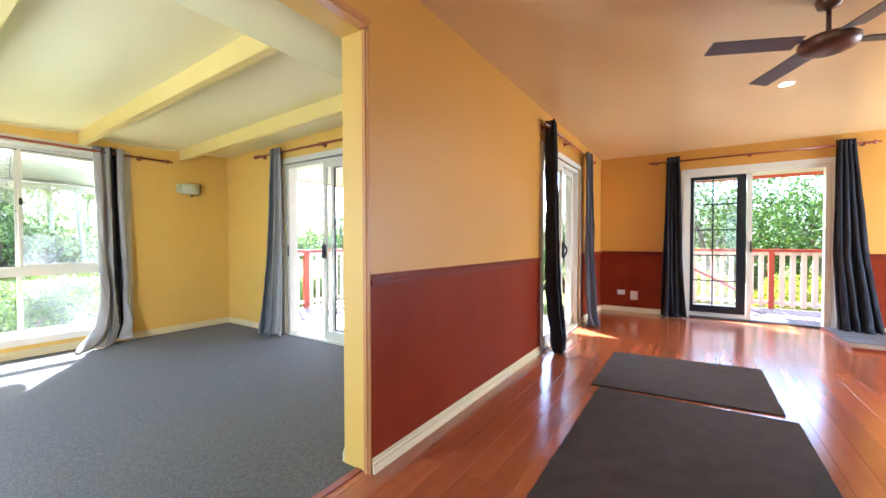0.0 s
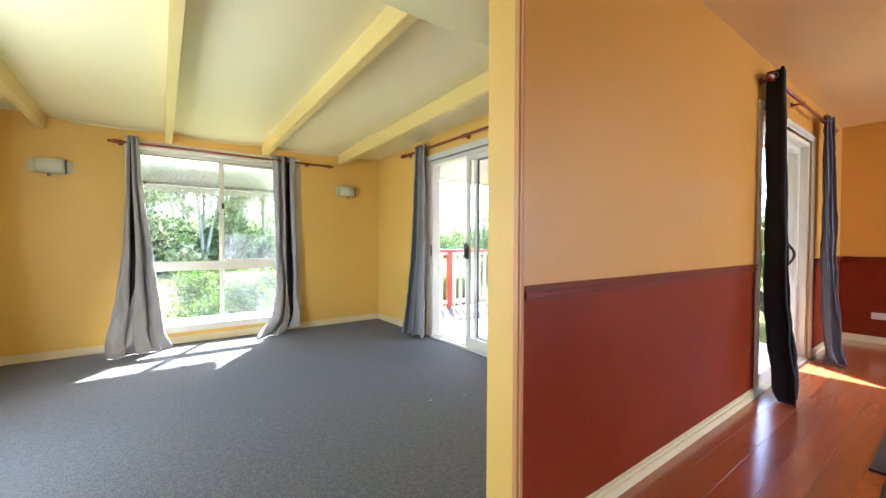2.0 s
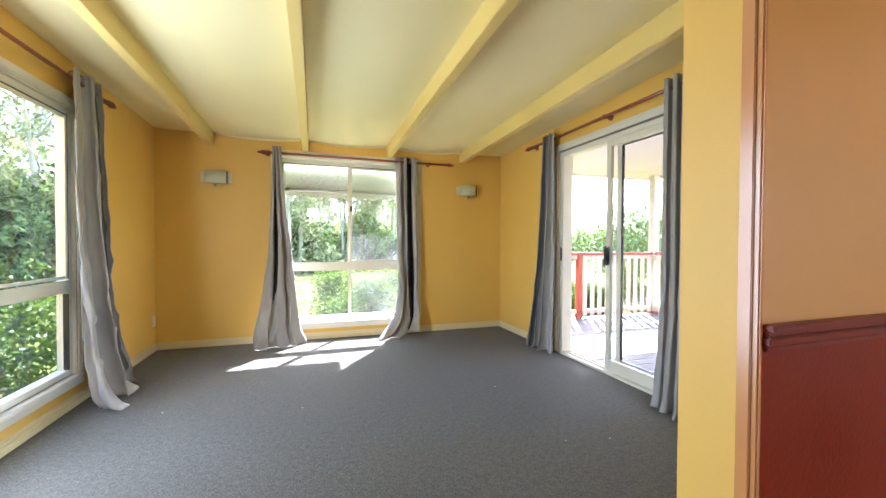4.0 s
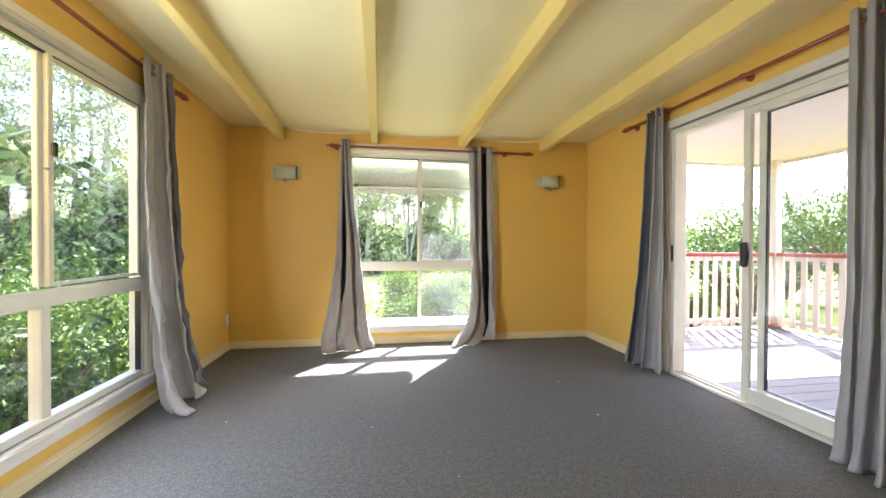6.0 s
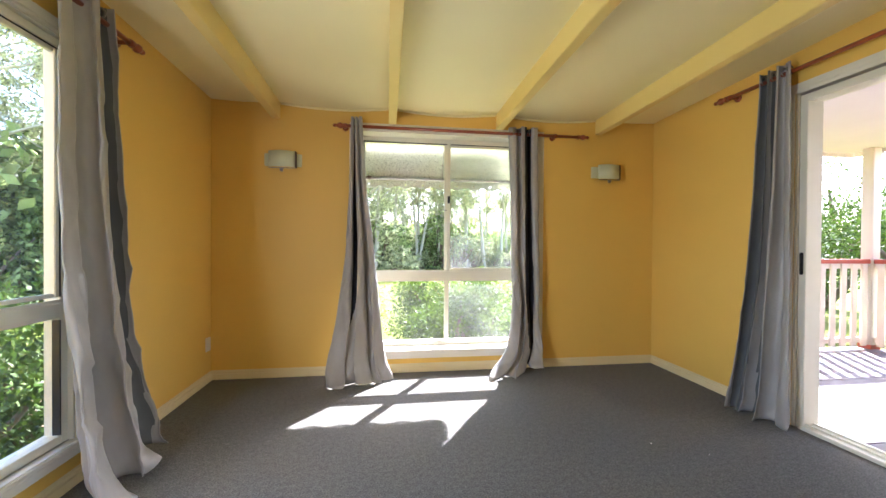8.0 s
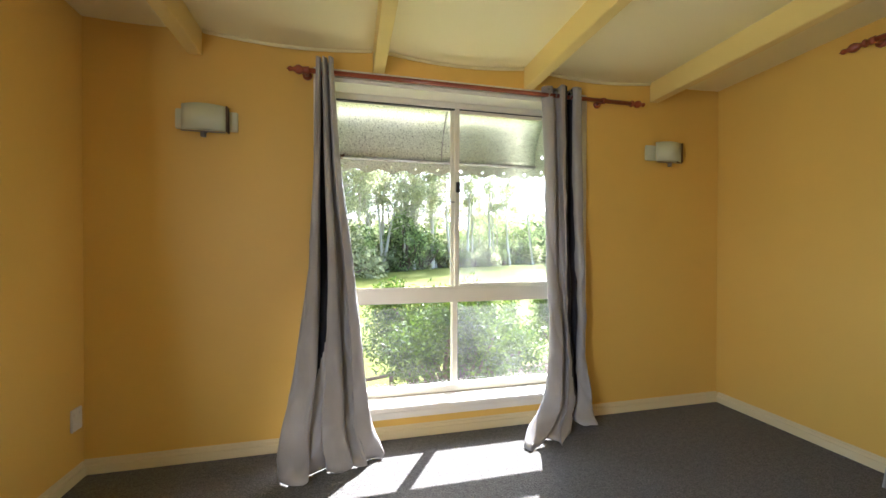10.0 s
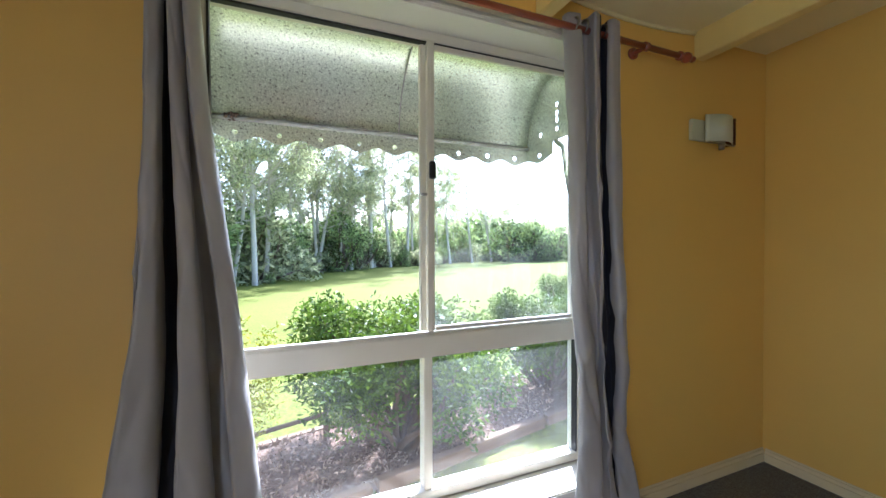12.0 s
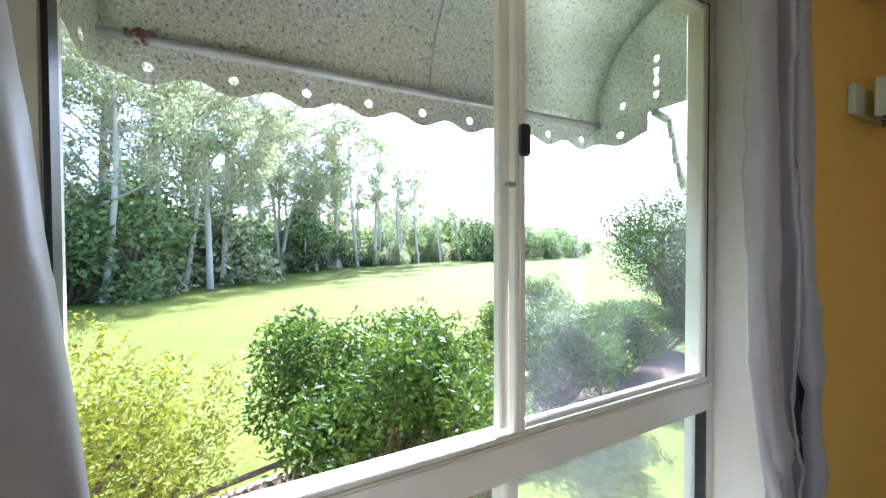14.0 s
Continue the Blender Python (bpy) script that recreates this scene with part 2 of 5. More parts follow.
def lamp_glow(name, color, strength):
    m = bpy.data.materials.new(name)
    m.use_nodes = True
    b = m.node_tree.nodes["Principled BSDF"]
    b.inputs["Emission Color"].default_value, b.inputs["Emission Strength"].default_value = (*color, 1), strength
    return m


GLOW = lamp_glow("downlight_glow", (1.0, 0.86, 0.62), 60.0)


# ---- building helpers ----
def add_box(bm, x0, x1, y0, y1, z0, z1, bevel=0.0, index=0):
    made = bmesh.ops.create_cube(bm, size=1.0, matrix=Matrix.Translation(((x0 + x1) / 2, (y0 + y1) / 2, (z0 + z1) / 2)) @ Matrix.Diagonal((abs(x1 - x0), abs(y1 - y0), abs(z1 - z0), 1)))
    faces = list({f for v in made["verts"] for f in v.link_faces})
    for f in faces:
        f.material_index = index
    if bevel:
        edges = list({e for f in faces for e in f.edges})
        bmesh.ops.bevel(bm, geom=edges, offset=bevel, segments=2, affect="EDGES", clamp_overlap=True)
    return bm


def box(x0, x1, y0, y1, z0, z1, bevel=0.0):
    return add_box(bmesh.new(), x0, x1, y0, y1, z0, z1, bevel)


def add_tube(bm, a, b, r0, r1, sides=12, cap=True):
    a, b = Vector(a), Vector(b)
    d = b - a
    m = Matrix.Translation((a + b) / 2) @ d.to_track_quat("Z", "Y").to_matrix().to_4x4()
    bmesh.ops.create_cone(bm, cap_ends=cap, segments=sides, radius1=r0, radius2=r1, depth=d.length, matrix=m)
    return bm


def tube(a, b, r0, r1=None, sides=12):
    return add_tube(bmesh.new(), a, b, r0, r0 if r1 is None else r1, sides)


def lathe(profile, sides=16, axis=(0, 0, 1), at=(0, 0, 0), ring=False):
    """Turned wood or metal: profile rows of (radius, height)."""
    bm = bmesh.new()
    turn = Vector(axis).to_track_quat("Z", "Y").to_matrix().to_4x4()
    rings = []
    for r, h in profile:
        rings.append([bm.verts.new(Matrix.Translation(at) @ turn @ Vector((max(r, 0.0004) * math.cos(2 * math.pi * k / sides), max(r, 0.0004) * math.sin(2 * math.pi * k / sides), h))) for k in range(sides)])
    for lo, hi in zip(rings, rings[1:] + ([rings[0]] if ring else [])):
        for k in range(sides):
            bm.faces.new((lo[k], lo[(k + 1) % sides], hi[(k + 1) % sides], hi[k]))
    if not ring:
        bm.faces.new(rings[0][::-1])
        bm.faces.new(rings[-1])
    return bm


def mesh_of(name, bm, mats, smooth=False):
    me = bpy.data.meshes.new(name)
    bmesh.ops.recalc_face_normals(bm, faces=bm.faces)
    bm.to_mesh(me)
    bm.free()
    for m in (mats if isinstance(mats, (list, tuple)) else [mats]):
        me.materials.append(m)
    if smooth:
        for p in me.polygons:
            p.use_smooth = True
    return me


def part(name, bm, mats, parent=None, label="", smooth=False):
    ob = new(name, mesh_of(name, bm, mats, smooth))
    if parent is not None:
        ob.parent = parent
        ob.matrix_parent_inverse = Matrix.Identity(4) if parent.parent else Matrix.Translation(parent.location).inverted()
    if label:
        ob["label"] = label
    return ob


def thing(name, at, label, category, group="", kind=""):
    ob = new(name)
    ob.empty_display_size = 0.1
    ob.location = at
    return tagged(ob, label, category, group, kind)


def structure(name, bm, mats, label, category, smooth=False):
    return tagged(part(name, bm, mats, None, "", smooth), label, category, "", "structure")


def wall_slab(axis, p0, p1, a0, a1, z0, z1, holes, choose=None, cuts=()):
    """A wall between p0 and p1 in its thickness, from a0 to a1 along; holes are (a0, a1, z0, z1)."""
    bm = bmesh.new()
    us = sorted({a0, a1, *[h[0] for h in holes], *[h[1] for h in holes]})
    vs = sorted({z0, z1, *cuts, *[h[2] for h in holes], *[h[3] for h in holes]})
    us, vs = [u for u in us if a0 <= u <= a1], [v for v in vs if z0 <= v <= z1]
    solid = {}
    for i in range(len(us) - 1):
        for j in range(len(vs) - 1):
            cu, cv = (us[i] + us[i + 1]) / 2, (vs[j] + vs[j + 1]) / 2
            solid[i, j] = not any(h[0] < cu < h[1] and h[2] < cv < h[3] for h in holes)
    spot = {}

    def v(p, u, z):
        key = (p, round(u, 5), round(z, 5))
        if key not in spot:
            spot[key] = bm.verts.new((u, p, z) if axis == "x" else (p, u, z))
        return spot[key]

    for (i, j), full in solid.items():
        if not full:
            continue
        u0, u1, w0, w1 = us[i], us[i + 1], vs[j], vs[j + 1]
        bm.faces.new((v(p0, u0, w0), v(p0, u1, w0), v(p0, u1, w1), v(p0, u0, w1)))
        bm.faces.new((v(p1, u0, w0), v(p1, u0, w1), v(p1, u1, w1), v(p1, u1, w0)))
        for di, dj, q in ((-1, 0, ((u0, w0), (u0, w1))), (1, 0, ((u1, w0), (u1, w1))), (0, -1, ((u0, w0), (u1, w0))), (0, 1, ((u0, w1), (u1, w1)))):
            if not solid.get((i + di, j + dj), False):
                (ua, wa), (ub, wb) = q
                bm.faces.new((v(p0, ua, wa), v(p0, ub, wb), v(p1, ub, wb), v(p1, ua, wa)))
    bmesh.ops.recalc_face_normals(bm, faces=bm.faces)
    if choose:
        for f in bm.faces:
            f.material_index = choose(f.normal, f.calc_center_median())
    return bm




# ---- the shell of the house ----
NORTH, WEST, EAST = 5.0, -1.0, 3.0            # inner faces of the carpeted room
PART_S, PART_N, PART_END = 0.763, 0.95, 1.44  # the wall between the two rooms and its free end
FAR_E, SOUTH, WEST_2 = 6.95, -4.6, -3.2       # the timber-floored room
TOP = 2.72
DADO = 0.957


def two_tone(n, c):
    """0 yellow, 1 apricot, 2 brick red"""
    if n.y < -0.5 and abs(c.y - PART_S) < 0.02:
        return 2 if c.z < DADO else 1
    return 3 if n.y > 0.5 and c.x > EAST + 0.1 else 0


def far_tone(n, c):
    return (1 if c.z < DADO else 0)


wall_n = structure("wall_north", wall_slab("x", NORTH, NORTH + 0.23, WEST - 0.15, EAST + 0.15, -1.3, TOP, [(0.172, 1.820, 0.185, 2.13)], lambda n, c: 0 if n.y < -0.5 else 1), [YELLOW, BRICKS], "plain yellow painted wall with a tall window", "wall")
wall_w = structure("wall_west", wall_slab("y", WEST - 0.1, WEST, PART_S, NORTH - 0.001, -1.3, TOP, [(2.048, 3.592, 0.203, 2.052)], lambda n, c: 0 if n.x > 0.5 else 1), [YELLOW, BRICKS], "plain yellow painted wall with a wide window", "wall")
wall_e = structure("wall_east", wall_slab("y", EAST, EAST + 0.15, PART_N, NORTH - 0.001, -1.3, TOP, [(1.97, 3.675, -0.02, 2.1)], lambda n, c: 0 if n.x < -0.5 else 1), [YELLOW, BRICKS], "plain yellow painted wall with a sliding door", "wall")
wall_p = structure("wall_partition", wall_slab("x", PART_S, PART_N, WEST_2, FAR_E + 0.15, -1.3, TOP, [(-0.42, PART_END, -0.05, 2.17), (3.95, 5.52, -0.02, 2.12), (EAST + 0.15, 3.95, -1.3, -1.3)], two_tone, (DADO,)), [YELLOW, ORANGE, RED, BRICKS], "two-tone wall, apricot above brick red, yellow behind", "wall")
wall_f = structure("wall_far", wall_slab("y", FAR_E, FAR_E + 0.15, SOUTH, PART_S - 0.002, -1.3, TOP, [(-2.04, -0.44, -0.02, 2.16)], far_tone, (DADO,)), [ORANGE, RED], "two-tone wall, apricot above brick red, with glazed doors", "wall")
# Walls behind the camera; their openings are added to let light in.
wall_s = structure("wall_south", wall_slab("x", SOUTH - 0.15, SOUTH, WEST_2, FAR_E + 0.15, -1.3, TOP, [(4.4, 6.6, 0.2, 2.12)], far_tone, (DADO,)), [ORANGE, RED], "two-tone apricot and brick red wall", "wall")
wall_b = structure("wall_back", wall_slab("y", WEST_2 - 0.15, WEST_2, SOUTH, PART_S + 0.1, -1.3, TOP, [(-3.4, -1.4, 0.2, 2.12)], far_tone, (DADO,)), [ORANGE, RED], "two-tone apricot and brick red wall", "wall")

floor_c = structure("floor_carpet", box(WEST - 0.05, EAST, PART_S + 0.09, NORTH + 0.05, -0.12, 0.0), CARPET, "grey wall-to-wall carpet, lit by a patch of sun", "carpet")
floor_t = structure("floor_timber_base", box(WEST_2, FAR_E, SOUTH, PART_S + 0.088, -0.12, -0.006), JOINT, "dark bed under the polished floor boards", "floor")
part("threshold_strip", box(-0.42, PART_END, PART_S + 0.06, PART_S + 0.1, -0.005, 0.006, 0.002), ROD, floor_t, "thin dark timber strip between carpet and boards")

# raked ceiling of the carpeted room, sagging a little between its beams, with a lower flat strip by the opening
BEAMS = [-0.49, 0.482, 1.452, 2.424]
SOFFIT_Y, SOFFIT_Z = 1.52, 2.275


def rake(y):
    return 2.325 + (NORTH - y) * 0.03


def ceiling_sheet():
    bm = bmesh.new()
    xs = np.linspace(WEST - 0.02, EAST + 0.02, 81)
    ys = np.linspace(SOFFIT_Y - 0.05, NORTH + 0.02, 30)
    rows = []
    stops = [WEST, *BEAMS, EAST]
    for y in ys:
        row = []
        for x in xs:
            k = max(i for i in range(len(stops) - 1) if stops[i] <= max(x, WEST + 0.001)) if x < EAST else len(stops) - 2
            u = (x - stops[k]) / (stops[k + 1] - stops[k])
            sag = 0.034 * math.sin(math.pi * min(max(u, 0), 1)) * (1 if stops[k] in BEAMS and stops[k + 1] in BEAMS else 0.3)
            row.append(bm.verts.new((x, y, rake(y) - sag)))
        rows.append(row)
    for a, b in zip(rows, rows[1:]):
        for i in range(len(xs) - 1):
            bm.faces.new((a[i], b[i], b[i + 1], a[i + 1]))
    add_box(bm, WEST - 0.02, EAST + 0.02, PART_S + 0.1, SOFFIT_Y, SOFFIT_Z, SOFFIT_Z + 0.25)
    return bm


ceil_1 = structure("ceiling", ceiling_sheet(), CREAM, "cream raked ceiling sagging between painted beams", "ceiling", True)
for p in ceil_1.data.polygons:
    p.use_smooth = abs(p.normal.z) > 0.98
ceil_2 = structure("ceiling_apricot", box(WEST_2, FAR_E, SOUTH, PART_S, 2.5, 2.6), ORANGE_CEIL, "flat apricot ceiling with a downlight", "ceiling")
# Unseen slab, added so that no light leaks past walls and ceilings.
roof_1 = structure("roof", add_box(box(WEST_2 - 0.3, FAR_E + 0.2, SOUTH - 0.3, PART_N, TOP, TOP + 0.12), WEST - 0.25, EAST + 0.16, PART_N, NORTH + 0.3, TOP, TOP + 0.12), ROOF, "unseen dark roof slab that keeps light out", "roof")
for bx in BEAMS:
    bm = bmesh.new()
    w = 0.034
    vs = [bm.verts.new(c) for c in ((bx - w, NORTH, 2.187), (bx + w, NORTH, 2.187), (bx + w, SOFFIT_Y, SOFFIT_Z + 0.004), (bx - w, SOFFIT_Y, SOFFIT_Z + 0.004),
                                    (bx - w, NORTH, 2.38), (bx + w, NORTH, 2.38), (bx + w, SOFFIT_Y, 2.5), (bx - w, SOFFIT_Y, 2.5))]
    for q in ((0, 1, 2, 3), (4, 7, 6, 5), (0, 4, 5, 1), (1, 5, 6, 2), (2, 6, 7, 3), (3, 7, 4, 0)):
        bm.faces.new([vs[i] for i in q])
    bmesh.ops.bevel(bm, geom=list(bm.edges), offset=0.004, segments=2, affect="EDGES")
    structure("beam", bm, BEAM, "yellow painted ceiling beam", "beam")


def bead_strip():
    """The thin bead where the sagging ceiling meets the window wall."""
    bm = bmesh.new()
    for a, b in zip(BEAMS, BEAMS[1:]):
        pts = [Vector((a + (b - a) * u, NORTH - 0.008, rake(NORTH) - 0.034 * math.sin(math.pi * u) - 0.006)) for u in np.linspace(0.04, 0.96, 25)]
        rings = [[bm.verts.new(p + Vector((0, 0.010 * math.cos(0.785 * k), 0.010 * math.sin(0.785 * k)))) for k in range(8)] for p in pts]
        for lo, hi in zip(rings, rings[1:]):
            for k in range(8):
                bm.faces.new((lo[k], lo[(k + 1) % 8], hi[(k + 1) % 8], hi[k]))
        bm.faces.new(rings[0])
        bm.faces.new(rings[-1][::-1])
    return bm


structure("trim_ceiling_bead", bead_strip(), CREAM, "thin cream bead along the sagging ceiling edge", "trim", True)


def skirting(name, runs, mat, label):
    """Stepped boards: runs are (axis, wall face, way into the room, from, to)."""
    for axis, p, way, a, b in runs:
        bm = bmesh.new()
        for depth, z0, z1 in ((0.018, 0.0, 0.046), (0.011, 0.046, 0.066), (0.006, 0.066, 0.076)):
            lo, hi = sorted((p, p + way * depth))
            if axis == "x":
                add_box(bm, a, b, lo, hi, z0, z1, 0.002)
            else:
                add_box(bm, lo, hi, a, b, z0, z1, 0.002)
        structure(name, bm, mat, label, "skirting board")


skirting("baseboard", [("x", NORTH, -1, WEST, EAST), ("y", WEST, 1, PART_N, NORTH - 0.017), ("y", EAST, -1, PART_N, 1.9), ("y", EAST, -1, 3.745, NORTH - 0.017), ("x", PART_N, 1, PART_END, EAST - 0.017)], CREAM_TRIM, "cream painted stepped skirting board")
skirting("baseboard", [("x", PART_S, -1, PART_END + 0.001, 3.88), ("x", PART_S, -1, 5.59, FAR_E - 0.017), ("y", FAR_E, -1, -0.37, PART_S - 0.017), ("y", FAR_E, -1, SOUTH, -2.11)], CREAM_TRIM, "cream painted skirting board below red wall")


def dado(axis, p, way, a, b):
    bm = bmesh.new()
    for depth, z0, z1 in ((0.010, DADO - 0.035, DADO - 0.022), (0.018, DADO - 0.022, DADO - 0.004), (0.012, DADO - 0.004, DADO + 0.008), (0.024, DADO + 0.008, DADO + 0.022)):
        lo, hi = sorted((p, p + way * depth))
        if axis == "x":
            add_box(bm, a, b, lo, hi, z0, z1, 0.003)
        else:
            add_box(bm, lo, hi, a, b, z0, z1, 0.003)
    structure("trim_dado", bm, RED_TRIM, "glossy brick red moulded dado rail", "dado rail")


dado("x", PART_S, -1, PART_END + 0.001, 3.88)
dado("x", PART_S, -1, 5.59, FAR_E - 0.025)
dado("y", FAR_E, -1, -0.37, PART_S - 0.025)
dado("y", FAR_E, -1, SOUTH, -2.11)

# cover strip at the free end of the partition and round the opening
bm = add_box(bmesh.new(), PART_END - 0.012, PART_END, PART_S - 0.003, PART_S + 0.042, 0.0, 2.158, 0.003)
add_box(bm, PART_END - 0.017, PART_END - 0.012, PART_S + 0.010, PART_S + 0.024, 0.0, 2.156, 0.002)
structure("trim_opening", bm, TAN_TRIM, "glossy apricot cover strip on the wall end", "trim")
structure("trim_opening_head", add_box(add_box(bmesh.new(), -0.42, PART_END - 0.012, PART_S - 0.012, PART_S + 0.042, 2.158, 2.17, 0.003), -0.42, PART_END, PART_S - 0.013, PART_S, 2.17, 2.2, 0.003), TAN_TRIM, "glossy apricot cover strip above the opening", "trim")


# ---- windows ----
def slab(axis, p0, p1, a0, a1, z0, z1, bevel=0.003, bm=None):
    bm = bm or bmesh.new()
    lo, hi = sorted((p0, p1))
    return add_box(bm, a0, a1, lo, hi, z0, z1, bevel) if axis == "x" else add_box(bm, lo, hi, a0, a1, z0, z1, bevel)


def casement(name, axis, p, out, a0, a1, z0, z1, mid, bar, label, panes, deep=0.145, half=0.045):
    """Aluminium window with an upper sliding pair and two fixed lower lights. p: inner wall face, out: way outwards."""
    w = thing(name, ((a0 + a1) / 2, p, z0) if axis == "x" else (p, (a0 + a1) / 2, z0), label, "window", "", "structure")
    f0, f1 = p + out * deep, p + out * (deep + 0.07)
    e = 0.04
    for nm, (u0, u1, w0, w1) in (("frame_stile", (a0, a0 + e, z0, z1)), ("frame_stile", (a1 - e, a1, z0, z1)), ("frame_head", (a0 + e, a1 - e, z1 - e, z1)), ("frame_sill", (a0 + e, a1 - e, z0, z0 + e))):
        part(nm, slab(axis, f0, f1, u0, u1, w0, w1), ALU, w)
    part("transom", slab(axis, f0 - out * 0.012, f1 + out * 0.005, a0 + e, a1 - e, bar - half, bar + half, 0.004), ALU, w)
    part("transom_track", slab(axis, f0 - out * 0.004, f0 + out * 0.006, a0 + e, a1 - e, bar + half + 0.0005, bar + half + 0.013, 0.002), ALU, w)
    part("mullion", slab(axis, f0 + out * 0.01, f1, mid - 0.018 - (0.045 - half) * 0.8, mid + 0.018 + (0.045 - half) * 0.8, z0 + e, bar - half - 0.001), ALU, w)
    s = part("sash_stile", slab(axis, f0 - out * 0.008, f0 + out * 0.018, mid - 0.006, mid + 0.024, bar + 0.059, z1 - e - 0.001), ALU, w)
    part("sash_groove", slab(axis, f0 - out * 0.0085, f0 - out * 0.012, mid + 0.005, mid + 0.012, bar + 0.07, z1 - e - 0.01, 0.001), ALU, s)
    part("sash_stile", slab(axis, f0 + out * 0.022, f0 + out * 0.05, mid - 0.026, mid + 0.006, bar + 0.059, z1 - e - 0.001), ALU, w)
    part("latch", slab(axis, f0 - out * 0.014, f0 - out * 0.03, mid - 0.004, mid + 0.022, bar + 0.68, bar + 0.75, 0.004), BLACK, w, "small black window latch")
    for nm, u0, u1, w0, w1 in (("seal", a0 + e + 0.0005, a0 + e + 0.008, bar + 0.059, z1 - e - 0.001), ("seal", a1 - e - 0.008, a1 - e - 0.0005, bar + 0.059, z1 - e - 0.001), ("seal", a1 - e - 0.008, a1 - e - 0.0005, z0 + e + 0.001, bar - 0.046)):
        part(nm, slab(axis, f0 - out * 0.001, f0 + out * 0.03, u0, u1, w0, w1, 0.0), BLACK, w)
    part("seal", slab(axis, f0 + out * 0.004, f0 + out * 0.03, a0 + e + 0.009, a1 - e - 0.009, z1 - e - 0.008, z1 - e - 0.001, 0.0), BLACK, w)
    part("sash_stile", slab(axis, f0 - out * 0.002, f0 + out * 0.02, a1 - e - 0.032, a1 - e - 0.009, bar + 0.059, z1 - e - 0.009, 0.003), ALU, w)
    part("sash_rail", slab(axis, f0 + out * 0.001, f0 + out * 0.02, mid + 0.029, a1 - e - 0.033, bar + 0.059, bar + 0.077, 0.003), ALU, w)
    part("sash_rail", slab(axis, f0 + out * 0.001, f0 + out * 0.02, mid + 0.029, a1 - e - 0.033, z1 - e - 0.03, z1 - e - 0.009, 0.003), ALU, w)
    for u0, u1, w0, w1, d, m in panes:
        g = part("pane", slab(axis, f0 + out * d, f0 + out * (d + 0.004), u0, u1, w0, w1, 0.0), m, w)
        g.visible_shadow = False
    part("stay_hook", slab(axis, f0 - out * 0.002, f0 - out * 0.02, mid - 0.034, mid - 0.012, bar + 0.612, bar + 0.622, 0.002), GALV_BAR, w)
    # lining of the reveal, inner sill board and architrave
    for u0, u1, w0, w1 in ((a0 - 0.012, a0 - 0.001, z0, z1 + 0.012), (a1 + 0.001, a1 + 0.012, z0, z1 + 0.012), (a0 - 0.001, a1 + 0.001, z1 + 0.001, z1 + 0.012)):
        part("reveal_lining", slab(axis, p, f1, u0, u1, w0, w1, 0.0), WHITE, w)
    part("window_sill", slab(axis, p - out * 0.03, f0 - out * 0.001, a0 - 0.05, a1 + 0.05, z0 - 0.03, z0 - 0.001, 0.006), WHITE, w, "white painted window sill")
    part("sill_apron", slab(axis, p - out * 0.002, p - out * 0.018, a0 - 0.05, a1 + 0.05, z0 - 0.075, z0 - 0.031, 0.004), WHITE, w)
    for nm, (u0, u1, w0, w1) in (("architrave", (a0 - 0.07, a0 - 0.008, z0, z1 + 0.07)), ("architrave", (a1 + 0.008, a1 + 0.07, z0, z1 + 0.07)), ("architrave", (a0 - 0.008, a1 + 0.008, z1 + 0.008, z1 + 0.07))):
        bm = slab(axis, p - out * 0.001, p - out * 0.014, u0, u1, w0, w1, 0.004)
        cu, cw = (0.012 if u1 - u0 > w1 - w0 else 0.018), (0.012 if u1 - u0 > w1 - w0 else 0.02)
        slab(axis, p - out * 0.014, p - out * 0.02, u0 + cu, u1 - cu, w0 + cw, w1 - cw, 0.003, bm)
        part(nm, bm, WHITE, w)
    return w


N0, N1, NZ0, NZ1, NM, NB = 0.184, 1.808, 0.197, 2.118, 1.0, 0.838
win_n = casement("window_1", "x", NORTH, 1, N0, N1, NZ0, NZ1, NM, NB, "tall cream aluminium window, upper pane slid open, sunlit sill",
                 [(NM + 0.0, N1 - 0.041, NB + 0.047, NZ1 - 0.041, 0.006, DUSTY_GLASS), (N0 + 0.041, NM - 0.019, NZ0 + 0.041, NB - 0.047, 0.035, GLASS), (NM + 0.019, N1 - 0.041, NZ0 + 0.041, NB - 0.047, 0.035, DUSTY_GLASS)])
W0, W1, WM = 2.06, 3.58, 2.822
win_w = casement("window_2", "y", WEST, -1, W0, W1, 0.215, 2.04, WM, 0.825, "wide cream aluminium window looking onto a hedge",
                 [(W0 + 0.041, WM - 0.0, 0.862, 1.999, 0.036, CLEAR_GLASS), (WM + 0.0, W1 - 0.041, 0.862, 1.999, 0.006, CLEAR_GLASS), (W0 + 0.041, WM - 0.026, 0.256, 0.788, 0.035, CLEAR_GLASS), (WM + 0.026, W1 - 0.041, 0.256, 0.788, 0.035, CLEAR_GLASS)], 0.02, 0.035)

# Two windows added in the unseen walls to light the timber-floored room.
for nm, ax_, p_, a0_, a1_ in (("unseen_window_3", "x", SOUTH, 4.412, 6.588), ("unseen_window_4", "y", WEST_2, -3.388, -1.412)):
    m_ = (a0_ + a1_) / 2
    casement(nm, ax_, p_, -1, a0_, a1_, 0.212, 2.108, m_, 0.85, "wide cream aluminium window added out of view for light",
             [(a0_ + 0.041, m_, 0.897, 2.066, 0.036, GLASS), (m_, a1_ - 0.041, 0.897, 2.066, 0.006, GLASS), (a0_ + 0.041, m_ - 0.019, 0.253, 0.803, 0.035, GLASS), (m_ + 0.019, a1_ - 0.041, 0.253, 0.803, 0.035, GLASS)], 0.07)


